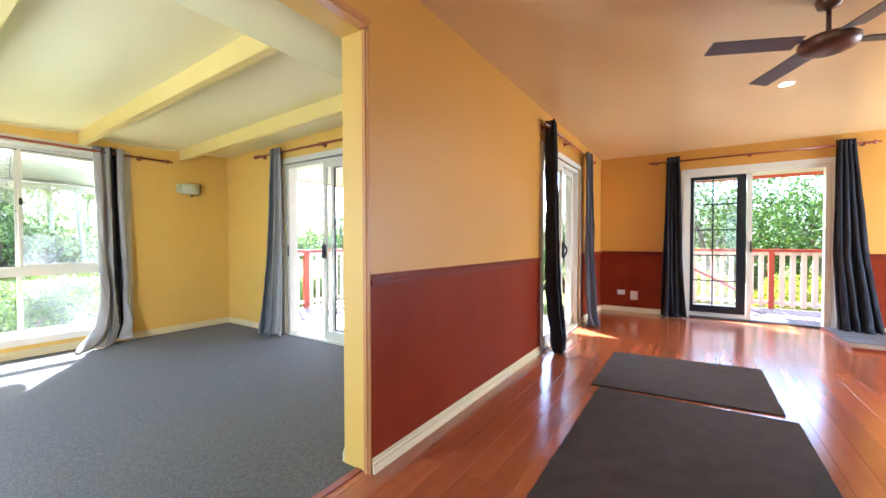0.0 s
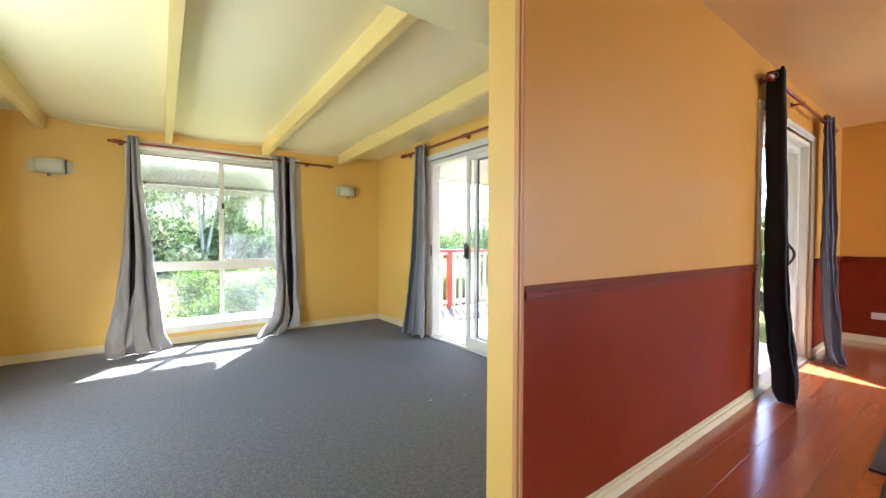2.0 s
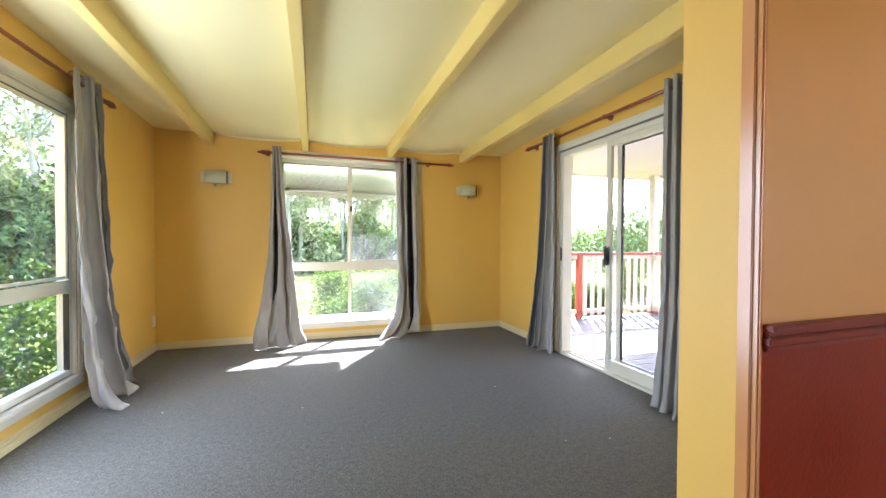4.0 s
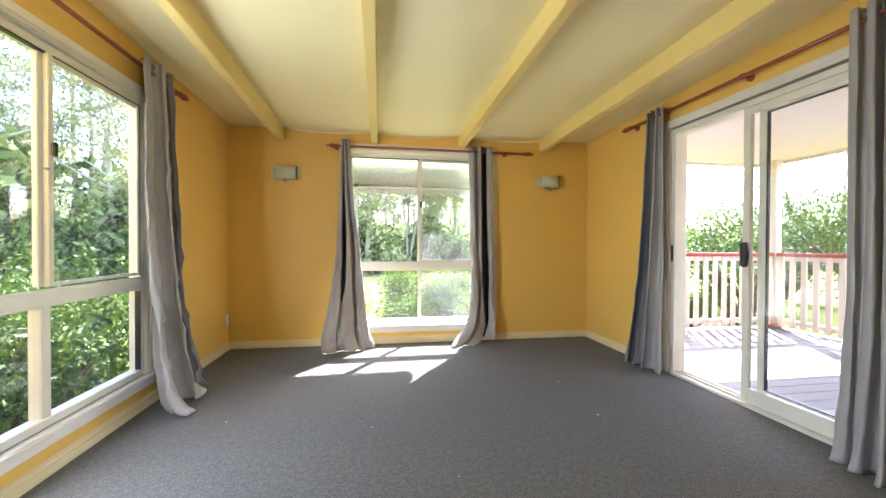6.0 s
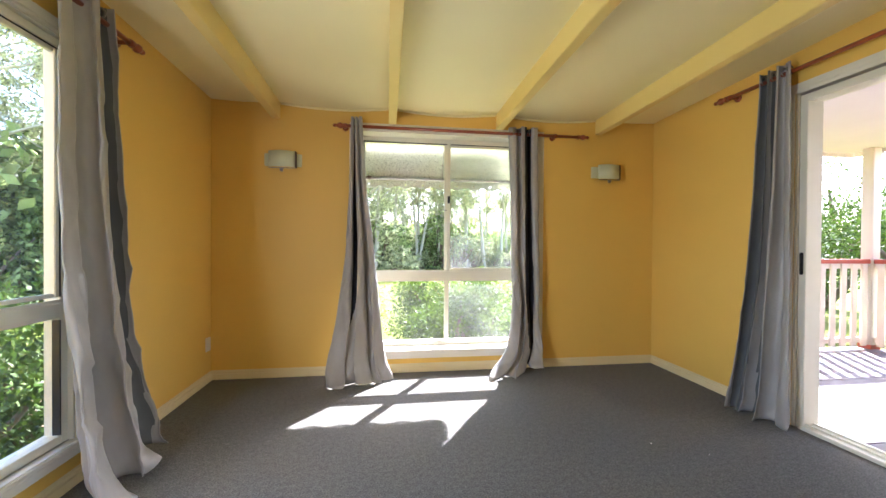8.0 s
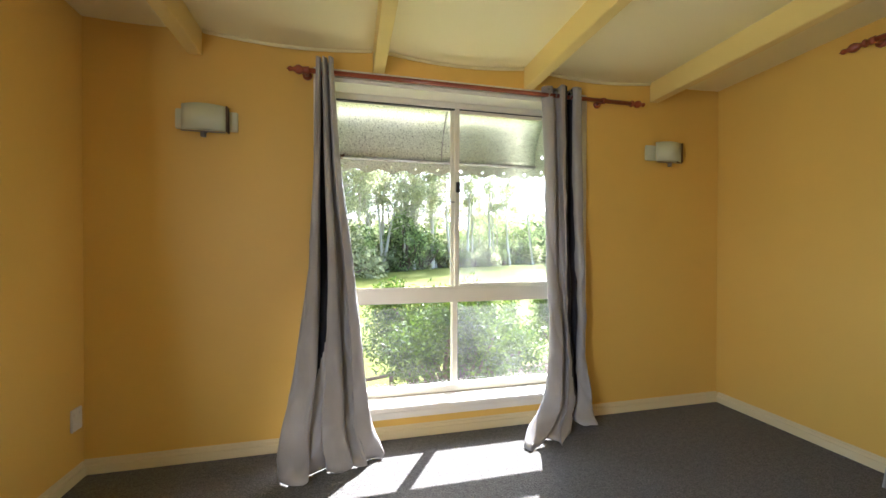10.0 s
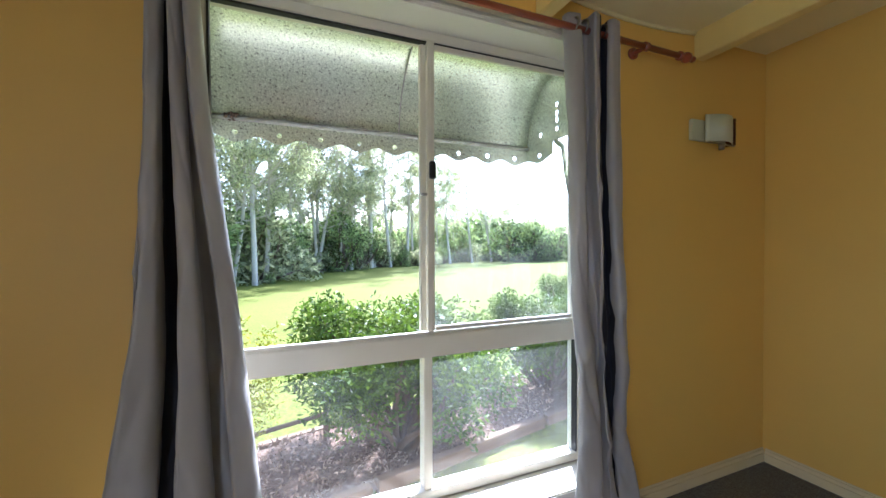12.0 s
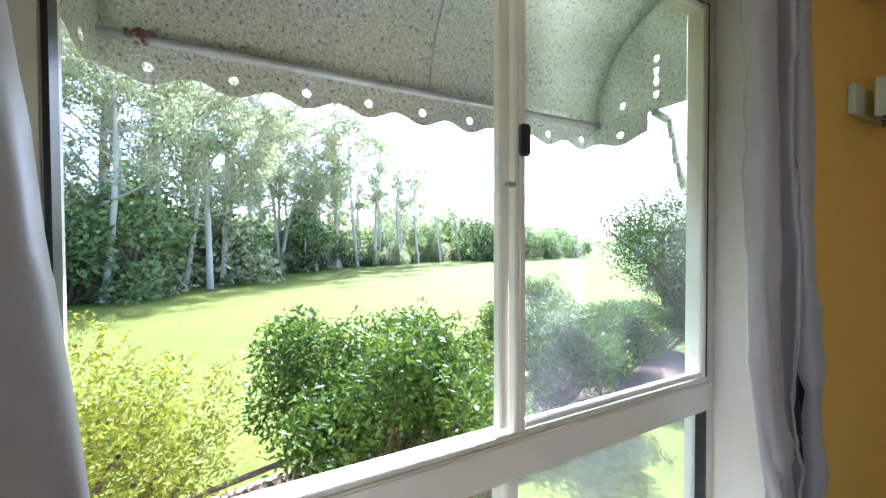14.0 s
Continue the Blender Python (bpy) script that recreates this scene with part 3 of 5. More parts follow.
# ---- glazed doors ----
def architrave_set(d, axis, p, way, a0, a1, z1):
    for u0, u1, w0, w1 in ((a0 - 0.065, a0, 0.0, z1 + 0.065), (a1, a1 + 0.065, 0.0, z1 + 0.065), (a0, a1, z1, z1 + 0.065)):
        bm = slab(axis, p + way * 0.001, p + way * 0.014, u0, u1, w0, w1, 0.004)
        c0 = 0.0 if u1 - u0 > 0.2 else 0.018
        c1 = 0.018 if u1 - u0 > 0.2 else 0.0
        slab(axis, p + way * 0.014, p + way * 0.02, u0 + c0, u1 - c0, w0 + c1, w1 - (c1 or 0.02), 0.003, bm)
        part("architrave", bm, WHITE, d)


def leaf(d, axis, p0, p1, a0, a1, z0, z1, mat, glass, stile=0.05, foot=0.09, name="door_leaf", sealed=False):
    bm = slab(axis, p0, p1, a0, a0 + stile, z0, z1)
    slab(axis, p0, p1, a1 - stile, a1, z0, z1, 0.003, bm)
    slab(axis, p0, p1, a0 + stile, a1 - stile, z0, z0 + foot, 0.003, bm)
    slab(axis, p0, p1, a0 + stile, a1 - stile, z1 - stile, z1, 0.003, bm)
    lf = part(name, bm, mat, d)
    mid = (p0 + p1) / 2
    g = part("pane", slab(axis, mid - 0.002, mid + 0.002, a0 + stile - 0.004, a1 - stile + 0.004, z0 + foot - 0.004, z1 - stile + 0.004, 0.0), glass, lf)
    g.visible_shadow = False
    if sealed:
        i0, i1, j0, j1 = a0 + stile, a1 - stile, z0 + foot, z1 - stile
        for u0, u1, w0, w1 in ((i0 + 0.0005, i0 + 0.007, j0 + 0.0005, j1 - 0.0005), (i1 - 0.007, i1 - 0.0005, j0 + 0.0005, j1 - 0.0005), (i0 + 0.0075, i1 - 0.0075, j0 + 0.0005, j0 + 0.007), (i0 + 0.0075, i1 - 0.0075, j1 - 0.007, j1 - 0.0005)):
            part("seal", slab(axis, mid - 0.011, mid + 0.011, u0, u1, w0, w1, 0.0), BLACK, lf)
    return lf


# sliding door to the deck, half open
E0, E1, EH = 1.985, 3.66, 2.085
sl = thing("door_1", (EAST, (E0 + E1) / 2, 0), "cream aluminium sliding glass door standing open to the deck", "sliding door", "", "structure")
for u0, u1, w0, w1 in ((E0, E0 + 0.045, 0.0, EH), (E1 - 0.045, E1, 0.0, EH), (E0 + 0.045, E1 - 0.045, EH - 0.045, EH)):
    part("door_frame", slab("y", EAST + 0.015, EAST + 0.13, u0, u1, w0, w1), ALU, sl)
part("door_track", slab("y", EAST - 0.01, EAST + 0.14, E0 + 0.045, E1 - 0.045, -0.018, 0.022), ALU, sl)
part("track_rib", slab("y", EAST + 0.03, EAST + 0.036, E0 + 0.046, E1 - 0.046, 0.022, 0.034, 0.001), ALU, sl)
part("track_rib", slab("y", EAST + 0.085, EAST + 0.091, E0 + 0.046, E1 - 0.046, 0.022, 0.034, 0.001), ALU, sl)
mov = leaf(sl, "y", EAST + 0.02, EAST + 0.052, 2.10, 3.0, 0.035, EH - 0.046, ALU, CLEAR_GLASS, 0.052, 0.09)
fix = leaf(sl, "y", EAST + 0.075, EAST + 0.107, E0 + 0.046, 2.936, 0.035, EH - 0.046, ALU, CLEAR_GLASS, 0.05, 0.09, sealed=True)
bm = slab("y", EAST + 0.019, EAST - 0.014, 2.944, 2.996, 0.95, 1.12, 0.01)
part("door_handle", bm, BLACK, mov, "black pull handle with lock")
bm = bmesh.new()
pts = [Vector((EAST - 0.012 - 0.04 * math.sin(math.pi * k / 8), 2.944 - 0.045 * math.sin(math.pi * k / 8), 0.97 + 0.13 * k / 8)) for k in range(9)]
for a, b in zip(pts, pts[1:]):
    add_tube(bm, a, b, 0.014, 0.014, 10, False)
    bmesh.ops.create_icosphere(bm, subdivisions=2, radius=0.014, matrix=Matrix.Translation(b))
part("pull_bar", bm, BLACK, mov, "", True)
part("strike_plate", slab("y", EAST + 0.014, EAST + 0.006, E1 - 0.035, E1 - 0.012, 0.96, 1.10, 0.004), BLACK, sl, "black strike plate")
part("jamb_liner", slab("y", EAST, EAST + 0.014, E1, E1 + 0.014, 0.0, EH + 0.01, 0.0), WHITE, sl)
architrave_set(sl, "y", EAST, -1, E0, E1 + 0.014, EH + 0.01)

# sliding door in the partition's outer stretch
G0, G1, GH = 3.965, 5.505, 2.105
sg = thing("door_2", ((G0 + G1) / 2, PART_S, 0), "cream aluminium sliding glass door between dark curtains", "sliding door", "", "structure")
for u0, u1, w0, w1 in ((G0, G0 + 0.045, 0.0, GH), (G1 - 0.045, G1, 0.0, GH), (G0 + 0.045, G1 - 0.045, GH - 0.045, GH)):
    part("door_frame", slab("x", PART_S + 0.015, PART_N - 0.01, u0, u1, w0, w1), ALU, sg)
part("door_track", slab("x", PART_S - 0.01, PART_N, G0 + 0.045, G1 - 0.045, -0.018, 0.022), ALU, sg)
lf2 = leaf(sg, "x", PART_S + 0.02, PART_S + 0.052, G0 + 0.046, 4.78, 0.024, GH - 0.046, ALU, GLASS, 0.06, 0.1)
leaf(sg, "x", PART_S + 0.075, PART_S + 0.107, 4.70, G1 - 0.046, 0.024, GH - 0.046, ALU, GLASS, 0.06, 0.1)
part("door_handle", slab("x", PART_S + 0.019, PART_S - 0.008, 4.735, 4.765, 0.94, 1.14, 0.008), BLACK, lf2, "black pull handle")
bm = bmesh.new()
pts = [Vector((4.72 - 0.02 * math.sin(math.pi * k / 8), PART_S - 0.006 - 0.045 * math.sin(math.pi * k / 8), 0.95 + 0.17 * k / 8)) for k in range(9)]
for a, b in zip(pts, pts[1:]):
    add_tube(bm, a, b, 0.011, 0.011, 8)
part("pull_bar", bm, BLACK, lf2, "", True)
architrave_set(sg, "x", PART_S, -1, G0, G1, GH)

# glazed doors at the far end: a fixed cream pane behind, a black glazed leaf with bars, an open half
K0, K1, KH = -2.03, -0.45, 2.15
kd = thing("door_3", (FAR_E, (K0 + K1) / 2, 0), "cream framed doorway with a black glazed barred leaf, half open", "door", "", "structure")
for u0, u1, w0, w1 in ((K0, K0 + 0.05, 0.0, KH), (K1 - 0.05, K1, 0.0, KH), (K0 + 0.05, K1 - 0.05, KH - 0.05, KH)):
    part("door_frame", slab("y", FAR_E + 0.01, FAR_E + 0.14, u0, u1, w0, w1), ALU, kd)
part("door_track", slab("y", FAR_E - 0.01, FAR_E + 0.14, K0 + 0.05, K1 - 0.05, -0.018, 0.02), BLACK, kd)
leaf(kd, "y", FAR_E + 0.07, FAR_E + 0.1, -1.24, K1 - 0.051, 0.021, KH - 0.052, ALU, GLASS, 0.06, 0.09)
bl = leaf(kd, "y", FAR_E + 0.018, FAR_E + 0.052, -1.165, -0.505, 0.09, 2.09, DOOR_BLACK, GLASS, 0.04, 0.1)
for zz in np.linspace(0.19, 2.05, 6)[1:-1]:
    part("glazing_bar", slab("y", FAR_E + 0.024, FAR_E + 0.046, -1.124, -0.546, zz - 0.008, zz + 0.008, 0.002), DOOR_BLACK, bl)
part("glazing_bar", slab("y", FAR_E + 0.022, FAR_E + 0.048, -0.79, -0.774, 0.191, 2.049, 0.002), DOOR_BLACK, bl)
part("meeting_stile", slab("y", FAR_E + 0.016, FAR_E + 0.054, -1.166, -1.06, 0.09, 2.09, 0.003), DOOR_BLACK, bl)
part("door_handle", slab("y", FAR_E + 0.06, FAR_E + 0.02, -1.235, -1.215, 0.98, 1.14, 0.006), BLACK, kd)
architrave_set(kd, "y", FAR_E, -1, K0, K1, KH)


# ---- curtains and rods ----
def eased(keys, t):
    """A smooth value at t from rows of (t, value)."""
    xs, ys = [k[0] for k in keys], [k[1] for k in keys]
    return sum(float(np.interp(t + d, xs, ys)) for d in (-0.045, -0.02, 0.0, 0.02, 0.045)) / 5


def curtain(name, axis, p, way, near, far, z_top, label, mat, folds=5, out=((0, 0.085), (0.6, 0.1), (1, 0.2)), tilt=0.0, seed=1, amp=0.035, group="", turned=(), shade_mat=None, lift=((0, 0.0), (1, 0.0)), crumple=1.0, tuck=0.0, swell=0.55):
    """An eyelet curtain: its two edges along the wall and its stand-off run by keys of (way down, metres). turned:
    bands of fold shade painted in the second material.
    """
    rng = random.Random(seed)
    cols, rows = 96, 80
    ph = [rng.uniform(0, 6.28) for _ in range(8)]
    bm = bmesh.new()
    grid = []
    top = (near[0][1], far[0][1])
    low = (near[-1][1], far[-1][1])
    for j in range(rows + 1):
        t = j / rows
        line = []
        u0, u1, off = eased(near, t), eased(far, t), eased(out, t)
        for i in range(cols + 1):
            s = i / cols
            warp = s + 0.045 * math.sin(ph[0] + 5 * s + 1.6 * t) * t
            a = amp * (0.95 + swell * t) * (0.8 + 0.35 * math.sin(ph[1] + 5 * s + 1.5 * t))
            fold = math.sin(2 * math.pi * folds * warp + ph[2] * 0.2)
            fold = math.copysign(abs(fold) ** 0.75, fold)
            side = -0.13 * (u1 - u0) / folds * math.sin(4 * math.pi * folds * warp)
            soft = crumple * (0.25 + 0.75 * t)
            crease = soft * (0.022 * noise.noise((s * 3.1 + ph[1], t * 4.5 + s * 2.5, ph[0])) + 0.010 * noise.noise((s * 7 + t * 3 + ph[2], t * 8 - s * 5, ph[4])))
            crease += soft * 0.016 * (1 - abs(noise.noise((s * 4 + t * 5 + ph[5], t * 5 - s * 3, ph[3])))) ** 6
            crease -= soft * 0.010 * (1 - abs(noise.noise((s * 6 - t * 7 + ph[6], t * 6 + s * 4, ph[7])))) ** 8
            crease += crumple * 0.05 * max(0.0, t - 0.8) * noise.noise((s * 8 + ph[3], t * 16, ph[1])) * 5 * 0.4
            # Each painted shade band is also pushed back into a groove.
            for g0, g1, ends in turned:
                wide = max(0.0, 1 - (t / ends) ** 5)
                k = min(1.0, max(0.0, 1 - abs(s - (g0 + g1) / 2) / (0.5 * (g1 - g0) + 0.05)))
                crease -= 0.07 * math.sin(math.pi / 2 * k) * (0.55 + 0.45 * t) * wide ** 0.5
            d = off * (1 + tilt * (0.5 - s) * t) + a * fold + crease
            u = u0 + (u1 - u0) * s + side + 0.012 * t * math.sin(ph[6] + 13 * s + 6 * t)
            d -= tuck * max(0.0, 1 - s / 0.35) ** 1.5
            rise = eased(lift, s)
            z = z_top * (1 - t) + rise * t ** 6
            if t > 0.95:
                k = (t - 0.95) / 0.05
                d += 0.05 * k * k * (0.4 + 0.6 * math.sin(ph[7] + 14 * s)) * crumple
                z += 0.02 * k * max(0.0, math.sin(ph[3] + 17 * s)) * crumple
            z = max(z, 0.006)
            q = p + way * max(d, 0.03)
            line.append(bm.verts.new((u, q, z) if axis == "x" else (q, u, z)))
        grid.append(line)
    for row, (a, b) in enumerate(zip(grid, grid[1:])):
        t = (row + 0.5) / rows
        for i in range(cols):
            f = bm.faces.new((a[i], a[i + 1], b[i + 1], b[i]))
            # Faces inside a band take the shade colour, narrowing towards its end.
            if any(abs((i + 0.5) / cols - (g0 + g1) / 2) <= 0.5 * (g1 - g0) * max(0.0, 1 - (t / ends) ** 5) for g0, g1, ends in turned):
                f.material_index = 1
    c = thing(name, ((low[0] + low[1]) / 2, p + way * 0.1, 0) if axis == "x" else (p + way * 0.1, (low[0] + low[1]) / 2, 0), label, "curtain", group)
    cloth = part("cloth", bm, [mat, shade_mat] if shade_mat else mat, c, "", True)
    thick = cloth.modifiers.new("thick", "SOLIDIFY")
    thick.thickness = 0.004
    eyes = int(folds * 2)
    for k in range(eyes):
        s = (k + 0.5) / eyes
        u = top[0] + (top[1] - top[0]) * s
        eye = bmesh.new()
        turn = Matrix.Rotation(radians(90), 4, "Y" if axis == "x" else "X")
        ring = []
        for i in range(14):
            ring.append([Vector(((0.024 + 0.006 * math.cos(b)) * math.cos(2 * math.pi * i / 14), (0.024 + 0.006 * math.cos(b)) * math.sin(2 * math.pi * i / 14), 0.004 * math.sin(b))) for b in (0, 1.57, 3.14, 4.71)])
        vs = [[eye.verts.new(Matrix.Translation((u, p + way * 0.075, z_top - 0.045) if axis == "x" else (p + way * 0.075, u, z_top - 0.045)) @ turn @ q) for q in r] for r in ring]
        for i in range(14):
            for m in range(4):
                eye.faces.new((vs[i][m], vs[(i + 1) % 14][m], vs[(i + 1) % 14][(m + 1) % 4], vs[i][(m + 1) % 4]))
        part("eyelet", eye, CHROME, c, "", True)
    return c


FINIAL = [(0.013, 0), (0.021, 0.004), (0.021, 0.012), (0.013, 0.016), (0.012, 0.03), (0.02, 0.04), (0.025, 0.052), (0.024, 0.064), (0.014, 0.078), (0.010, 0.088), (0.015, 0.096), (0.013, 0.106), (0.004, 0.114), (0.002, 0.118)]


def rod(axis, p, way, a0, a1, z, brackets, label):
    q = p + way * 0.075
    spot = (lambda u, d=0.0, dz=0.0: (u, q - way * d, z + dz)) if axis == "x" else (lambda u, d=0.0, dz=0.0: (q - way * d, u, z + dz))
    r = thing("curtain_rod", spot((a0 + a1) / 2), label, "curtain rod")
    part("pole", tube(spot(a0 + 0.1), spot(a1 - 0.1), 0.0135, None, 16), ROD, r, "", True)
    e = (1, 0, 0) if axis == "x" else (0, 1, 0)
    part("finial", lathe(FINIAL, 16, [-c for c in e], spot(a0 + 0.118)), ROD, r, "", True)
    part("finial", lathe(FINIAL, 16, e, spot(a1 - 0.118)), ROD, r, "", True)
    for u in brackets:
        bm = bmesh.new()
        add_tube(bm, spot(u, 0.008), spot(u, 0.0735), 0.010, 0.012, 12)
        add_tube(bm, spot(u, 0.062), spot(u, 0.0748), 0.026, 0.026, 16)
        add_tube(bm, spot(u - 0.012), spot(u + 0.012), 0.019, 0.019, 16)
        part("bracket", bm, ROD, r, "", True)
    return r


G_FRONT, G_DARK = "silver grey curtains of the carpeted room", "dark curtains of the timber-floored room"
rod("x", NORTH, -1, -0.02, 2.29, 2.135, (0.08, 1.96), "red-stained turned wooden curtain rod above a window")
# Dark bands on these silver curtains are fold shade put into the colour.
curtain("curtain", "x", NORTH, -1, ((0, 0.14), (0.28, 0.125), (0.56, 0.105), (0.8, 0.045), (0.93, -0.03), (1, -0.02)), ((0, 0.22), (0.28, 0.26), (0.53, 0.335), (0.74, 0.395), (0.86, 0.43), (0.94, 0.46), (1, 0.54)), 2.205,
        "silver grey eyelet curtain bunched beside the sunny window", CURTAIN, 2.5, ((0, 0.08), (0.5, 0.11), (0.8, 0.17), (1, 0.25)), 0.5, 3, 0.042, G_FRONT, ((0.18, 0.40, 0.8),), CHARCOAL_AND_SHADE, crumple=1.5, swell=-0.2)
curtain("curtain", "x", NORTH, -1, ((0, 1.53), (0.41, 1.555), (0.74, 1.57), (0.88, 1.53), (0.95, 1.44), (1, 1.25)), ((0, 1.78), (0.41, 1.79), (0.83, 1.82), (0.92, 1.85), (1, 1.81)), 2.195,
        "silver grey eyelet curtain trailing on the carpet", CURTAIN, 2.5, ((0, 0.08), (0.5, 0.09), (0.8, 0.12), (1, 0.22)), 0.4, 8, 0.036, G_FRONT, ((0.5, 0.82, 1.15),), CHARCOAL_AND_SHADE, ((0, 0), (0.55, 0.0), (0.78, 0.08), (1, 0.03)), 1.5, 0.05, 0.1)
rod("y", WEST, 1, 1.55, 3.98, 2.20, (1.68, 3.86), "red-stained turned wooden curtain rod above the wide window")
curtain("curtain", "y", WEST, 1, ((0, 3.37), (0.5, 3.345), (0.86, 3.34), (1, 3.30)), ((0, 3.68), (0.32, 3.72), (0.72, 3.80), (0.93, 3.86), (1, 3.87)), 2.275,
        "silver grey eyelet curtain pooling on the carpet corner", CURTAIN, 2.0, ((0, 0.085), (0.5, 0.105), (0.8, 0.15), (1, 0.23)), 0.1, 12, 0.04, G_FRONT, ((0.68, 0.95, 1.3),), FOLD_SHADE, ((0, 0), (0.45, 0.0), (0.62, 0.05), (0.8, 0.06), (1, 0.02)), 1.5)
rod("y", EAST, -1, 1.60, 4.22, 2.225, (1.72, 2.93, 4.08), "red-stained turned wooden curtain rod above the sliding door")
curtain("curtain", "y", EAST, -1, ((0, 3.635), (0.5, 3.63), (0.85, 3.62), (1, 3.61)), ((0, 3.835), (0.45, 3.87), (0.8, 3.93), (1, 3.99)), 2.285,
        "silver grey eyelet curtain drawn beside the sliding door", CURTAIN, 3.0, ((0, 0.08), (0.6, 0.09), (1, 0.14)), -0.7, 21, 0.036, G_FRONT, ((0.44, 0.64, 1.4), (0.68, 0.98, 1.4)), FOLD_SHADE, crumple=0.6)
curtain("curtain", "y", EAST, -1, ((0, 2.05), (1, 2.02)), ((0, 2.315), (1, 2.29)), 2.29, "silver grey eyelet curtain near the partition wall", CURTAIN, 3.5, ((0, 0.085), (0.6, 0.1), (1, 0.16)), 0.0, 24, 0.036, G_FRONT, crumple=0.6)
rod("x", PART_S, -1, 3.82, 6.12, 2.30, (3.93, 4.75, 5.98), "red-stained turned wooden curtain rod above the sliding door")
curtain("curtain", "x", PART_S, -1, ((0, 3.93), (1, 3.90)), ((0, 4.13), (1, 4.15)), 2.37, "charcoal eyelet curtain hanging straight beside the red wall", CHARCOAL_AND_SHADE, 2.5, ((0, 0.085), (0.7, 0.1), (1, 0.16)), 0.0, 31, 0.05, G_DARK, crumple=0.7)
curtain("curtain", "x", PART_S, -1, ((0, 5.52), (0.5, 5.48), (1, 5.38)), ((0, 5.8), (0.5, 5.77), (1, 5.74)), 2.36, "slate grey eyelet curtain at the far side of the door", MID_CLOTH, 3, ((0, 0.085), (0.6, 0.11), (1, 0.18)), 0.0, 33, 0.035, G_DARK)
rod("y", FAR_E, -1, -2.45, 0.06, 2.345, (-2.3, -1.2, -0.05), "red-stained turned wooden curtain rod above the glazed doors")
curtain("curtain", "y", FAR_E, -1, ((0, -0.36), (0.6, -0.41), (1, -0.475)), ((0, -0.195), (0.6, -0.16), (1, -0.13)), 2.41, "charcoal eyelet curtain beside the black glazed door", CHARCOAL_AND_SHADE, 4, ((0, 0.085), (0.6, 0.11), (1, 0.18)), 0.0, 41, 0.035, G_DARK)
curtain("curtain", "y", FAR_E, -1, ((0, -2.215), (0.6, -2.33), (1, -2.46)), ((0, -2.05), (0.6, -2.03), (1, -2.07)), 2.41, "charcoal eyelet curtain beside the open doorway", CHARCOAL_AND_SHADE, 4, ((0, 0.085), (0.6, 0.12), (1, 0.22)), 0.0, 43, 0.035, G_DARK)


# ---- small fixtures ----
def wall_light(x, z):
    w = thing("wall_light", (x, NORTH, z), "unlit wall light with frosted glass box and nickel edge", "wall light", "pair of wall lights")
    part("back_plate", box(x - 0.15, x + 0.15, NORTH - 0.022, NORTH - 0.001, z - 0.05, z + 0.055, 0.004), LAMP_GLASS, w, "pale rectangular back plate")
    bm = bmesh.new()
    cols = []
    for k in range(13):
        u = -0.105 + 0.21 * k / 12
        y = NORTH - 0.062 - 0.038 * math.cos(math.pi * u / 0.21)
        cols.append([bm.verts.new((x + u, y + dy, z + dz)) for dy, dz in ((0, -0.064), (0, 0.068), (0.006, 0.068), (0.006, -0.064))])
    for a, b in zip(cols, cols[1:]):
        for m in range(4):
            bm.faces.new((a[m], b[m], b[(m + 1) % 4], a[(m + 1) % 4]))
    bm.faces.new(cols[0])
    bm.faces.new(cols[-1][::-1])
    part("shade", bm, LAMP_GLASS, w, "bowed frosted glass shade", True)
    for sx in (0.109,):
        bm = box(x + sx - 0.003, x + sx + 0.003, NORTH - 0.072, NORTH - 0.023, z - 0.066, z + 0.07, 0.001)
        part("side_bracket", bm, BRONZE, w)
    part("bottom_edge", box(x - 0.105, x + 0.105, NORTH - 0.072, NORTH - 0.064, z - 0.074, z - 0.069, 0.001), CHROME, w)
    part("lamp_holder", lathe([(0.012, -0.1), (0.014, -0.095), (0.014, -0.075), (0.02, -0.0745)], 12, (0, 0, 1), (x, NORTH - 0.07, z)), CHROME, w, "", True)
    return w


wall_light(-0.43, 1.835)
wall_light(2.5, 1.825)


def socket(axis, p, way, u, z, w, h, name, label):
    s = thing(name, (u, p, z) if axis == "x" else (p, u, z), label, "power outlet")
    part("cover_plate", slab(axis, p + way * 0.001, p + way * 0.011, u - w / 2, u + w / 2, z - h / 2, z + h / 2, 0.003), PLATE, s)
    for du in (-w / 4, w / 4):
        part("rocker_switch", slab(axis, p + way * 0.0111, p + way * 0.015, u + du - 0.006, u + du + 0.006, z + h * 0.16, z + h * 0.34, 0.001), PLATE, s)
    part("socket_face", slab(axis, p + way * 0.0111, p + way * 0.013, u - w * 0.36, u + w * 0.36, z - h * 0.34, z + h * 0.1, 0.001), PLATE, s)
    return s


socket("y", WEST, 1, 4.93, 0.31, 0.075, 0.11, "power_outlet", "white double power outlet on the yellow wall")
socket("y", FAR_E, -1, 0.44, 0.31, 0.115, 0.075, "power_outlet", "white double power outlet on the red wall")
socket("y", FAR_E, -1, 0.25, 0.27, 0.11, 0.14, "telephone_outlet", "white square wall outlet on the red wall")

# ceiling fan at rest and the lit downlight
FX, FY = 3.1, -1.18
fan = thing("ceiling_fan", (FX, FY, 2.5), "brown metal ceiling fan with grey blades", "ceiling fan")
FAN_MAT = material("brown_fan_metal", (0.16, 0.08, 0.05), 0.35, 0.5, second=(0.12, 0.06, 0.04), scale=10)
BLADE = material("grey_fan_blade", (0.12, 0.11, 0.12), 0.4, second=(0.09, 0.085, 0.09), scale=8, mix=0.6)
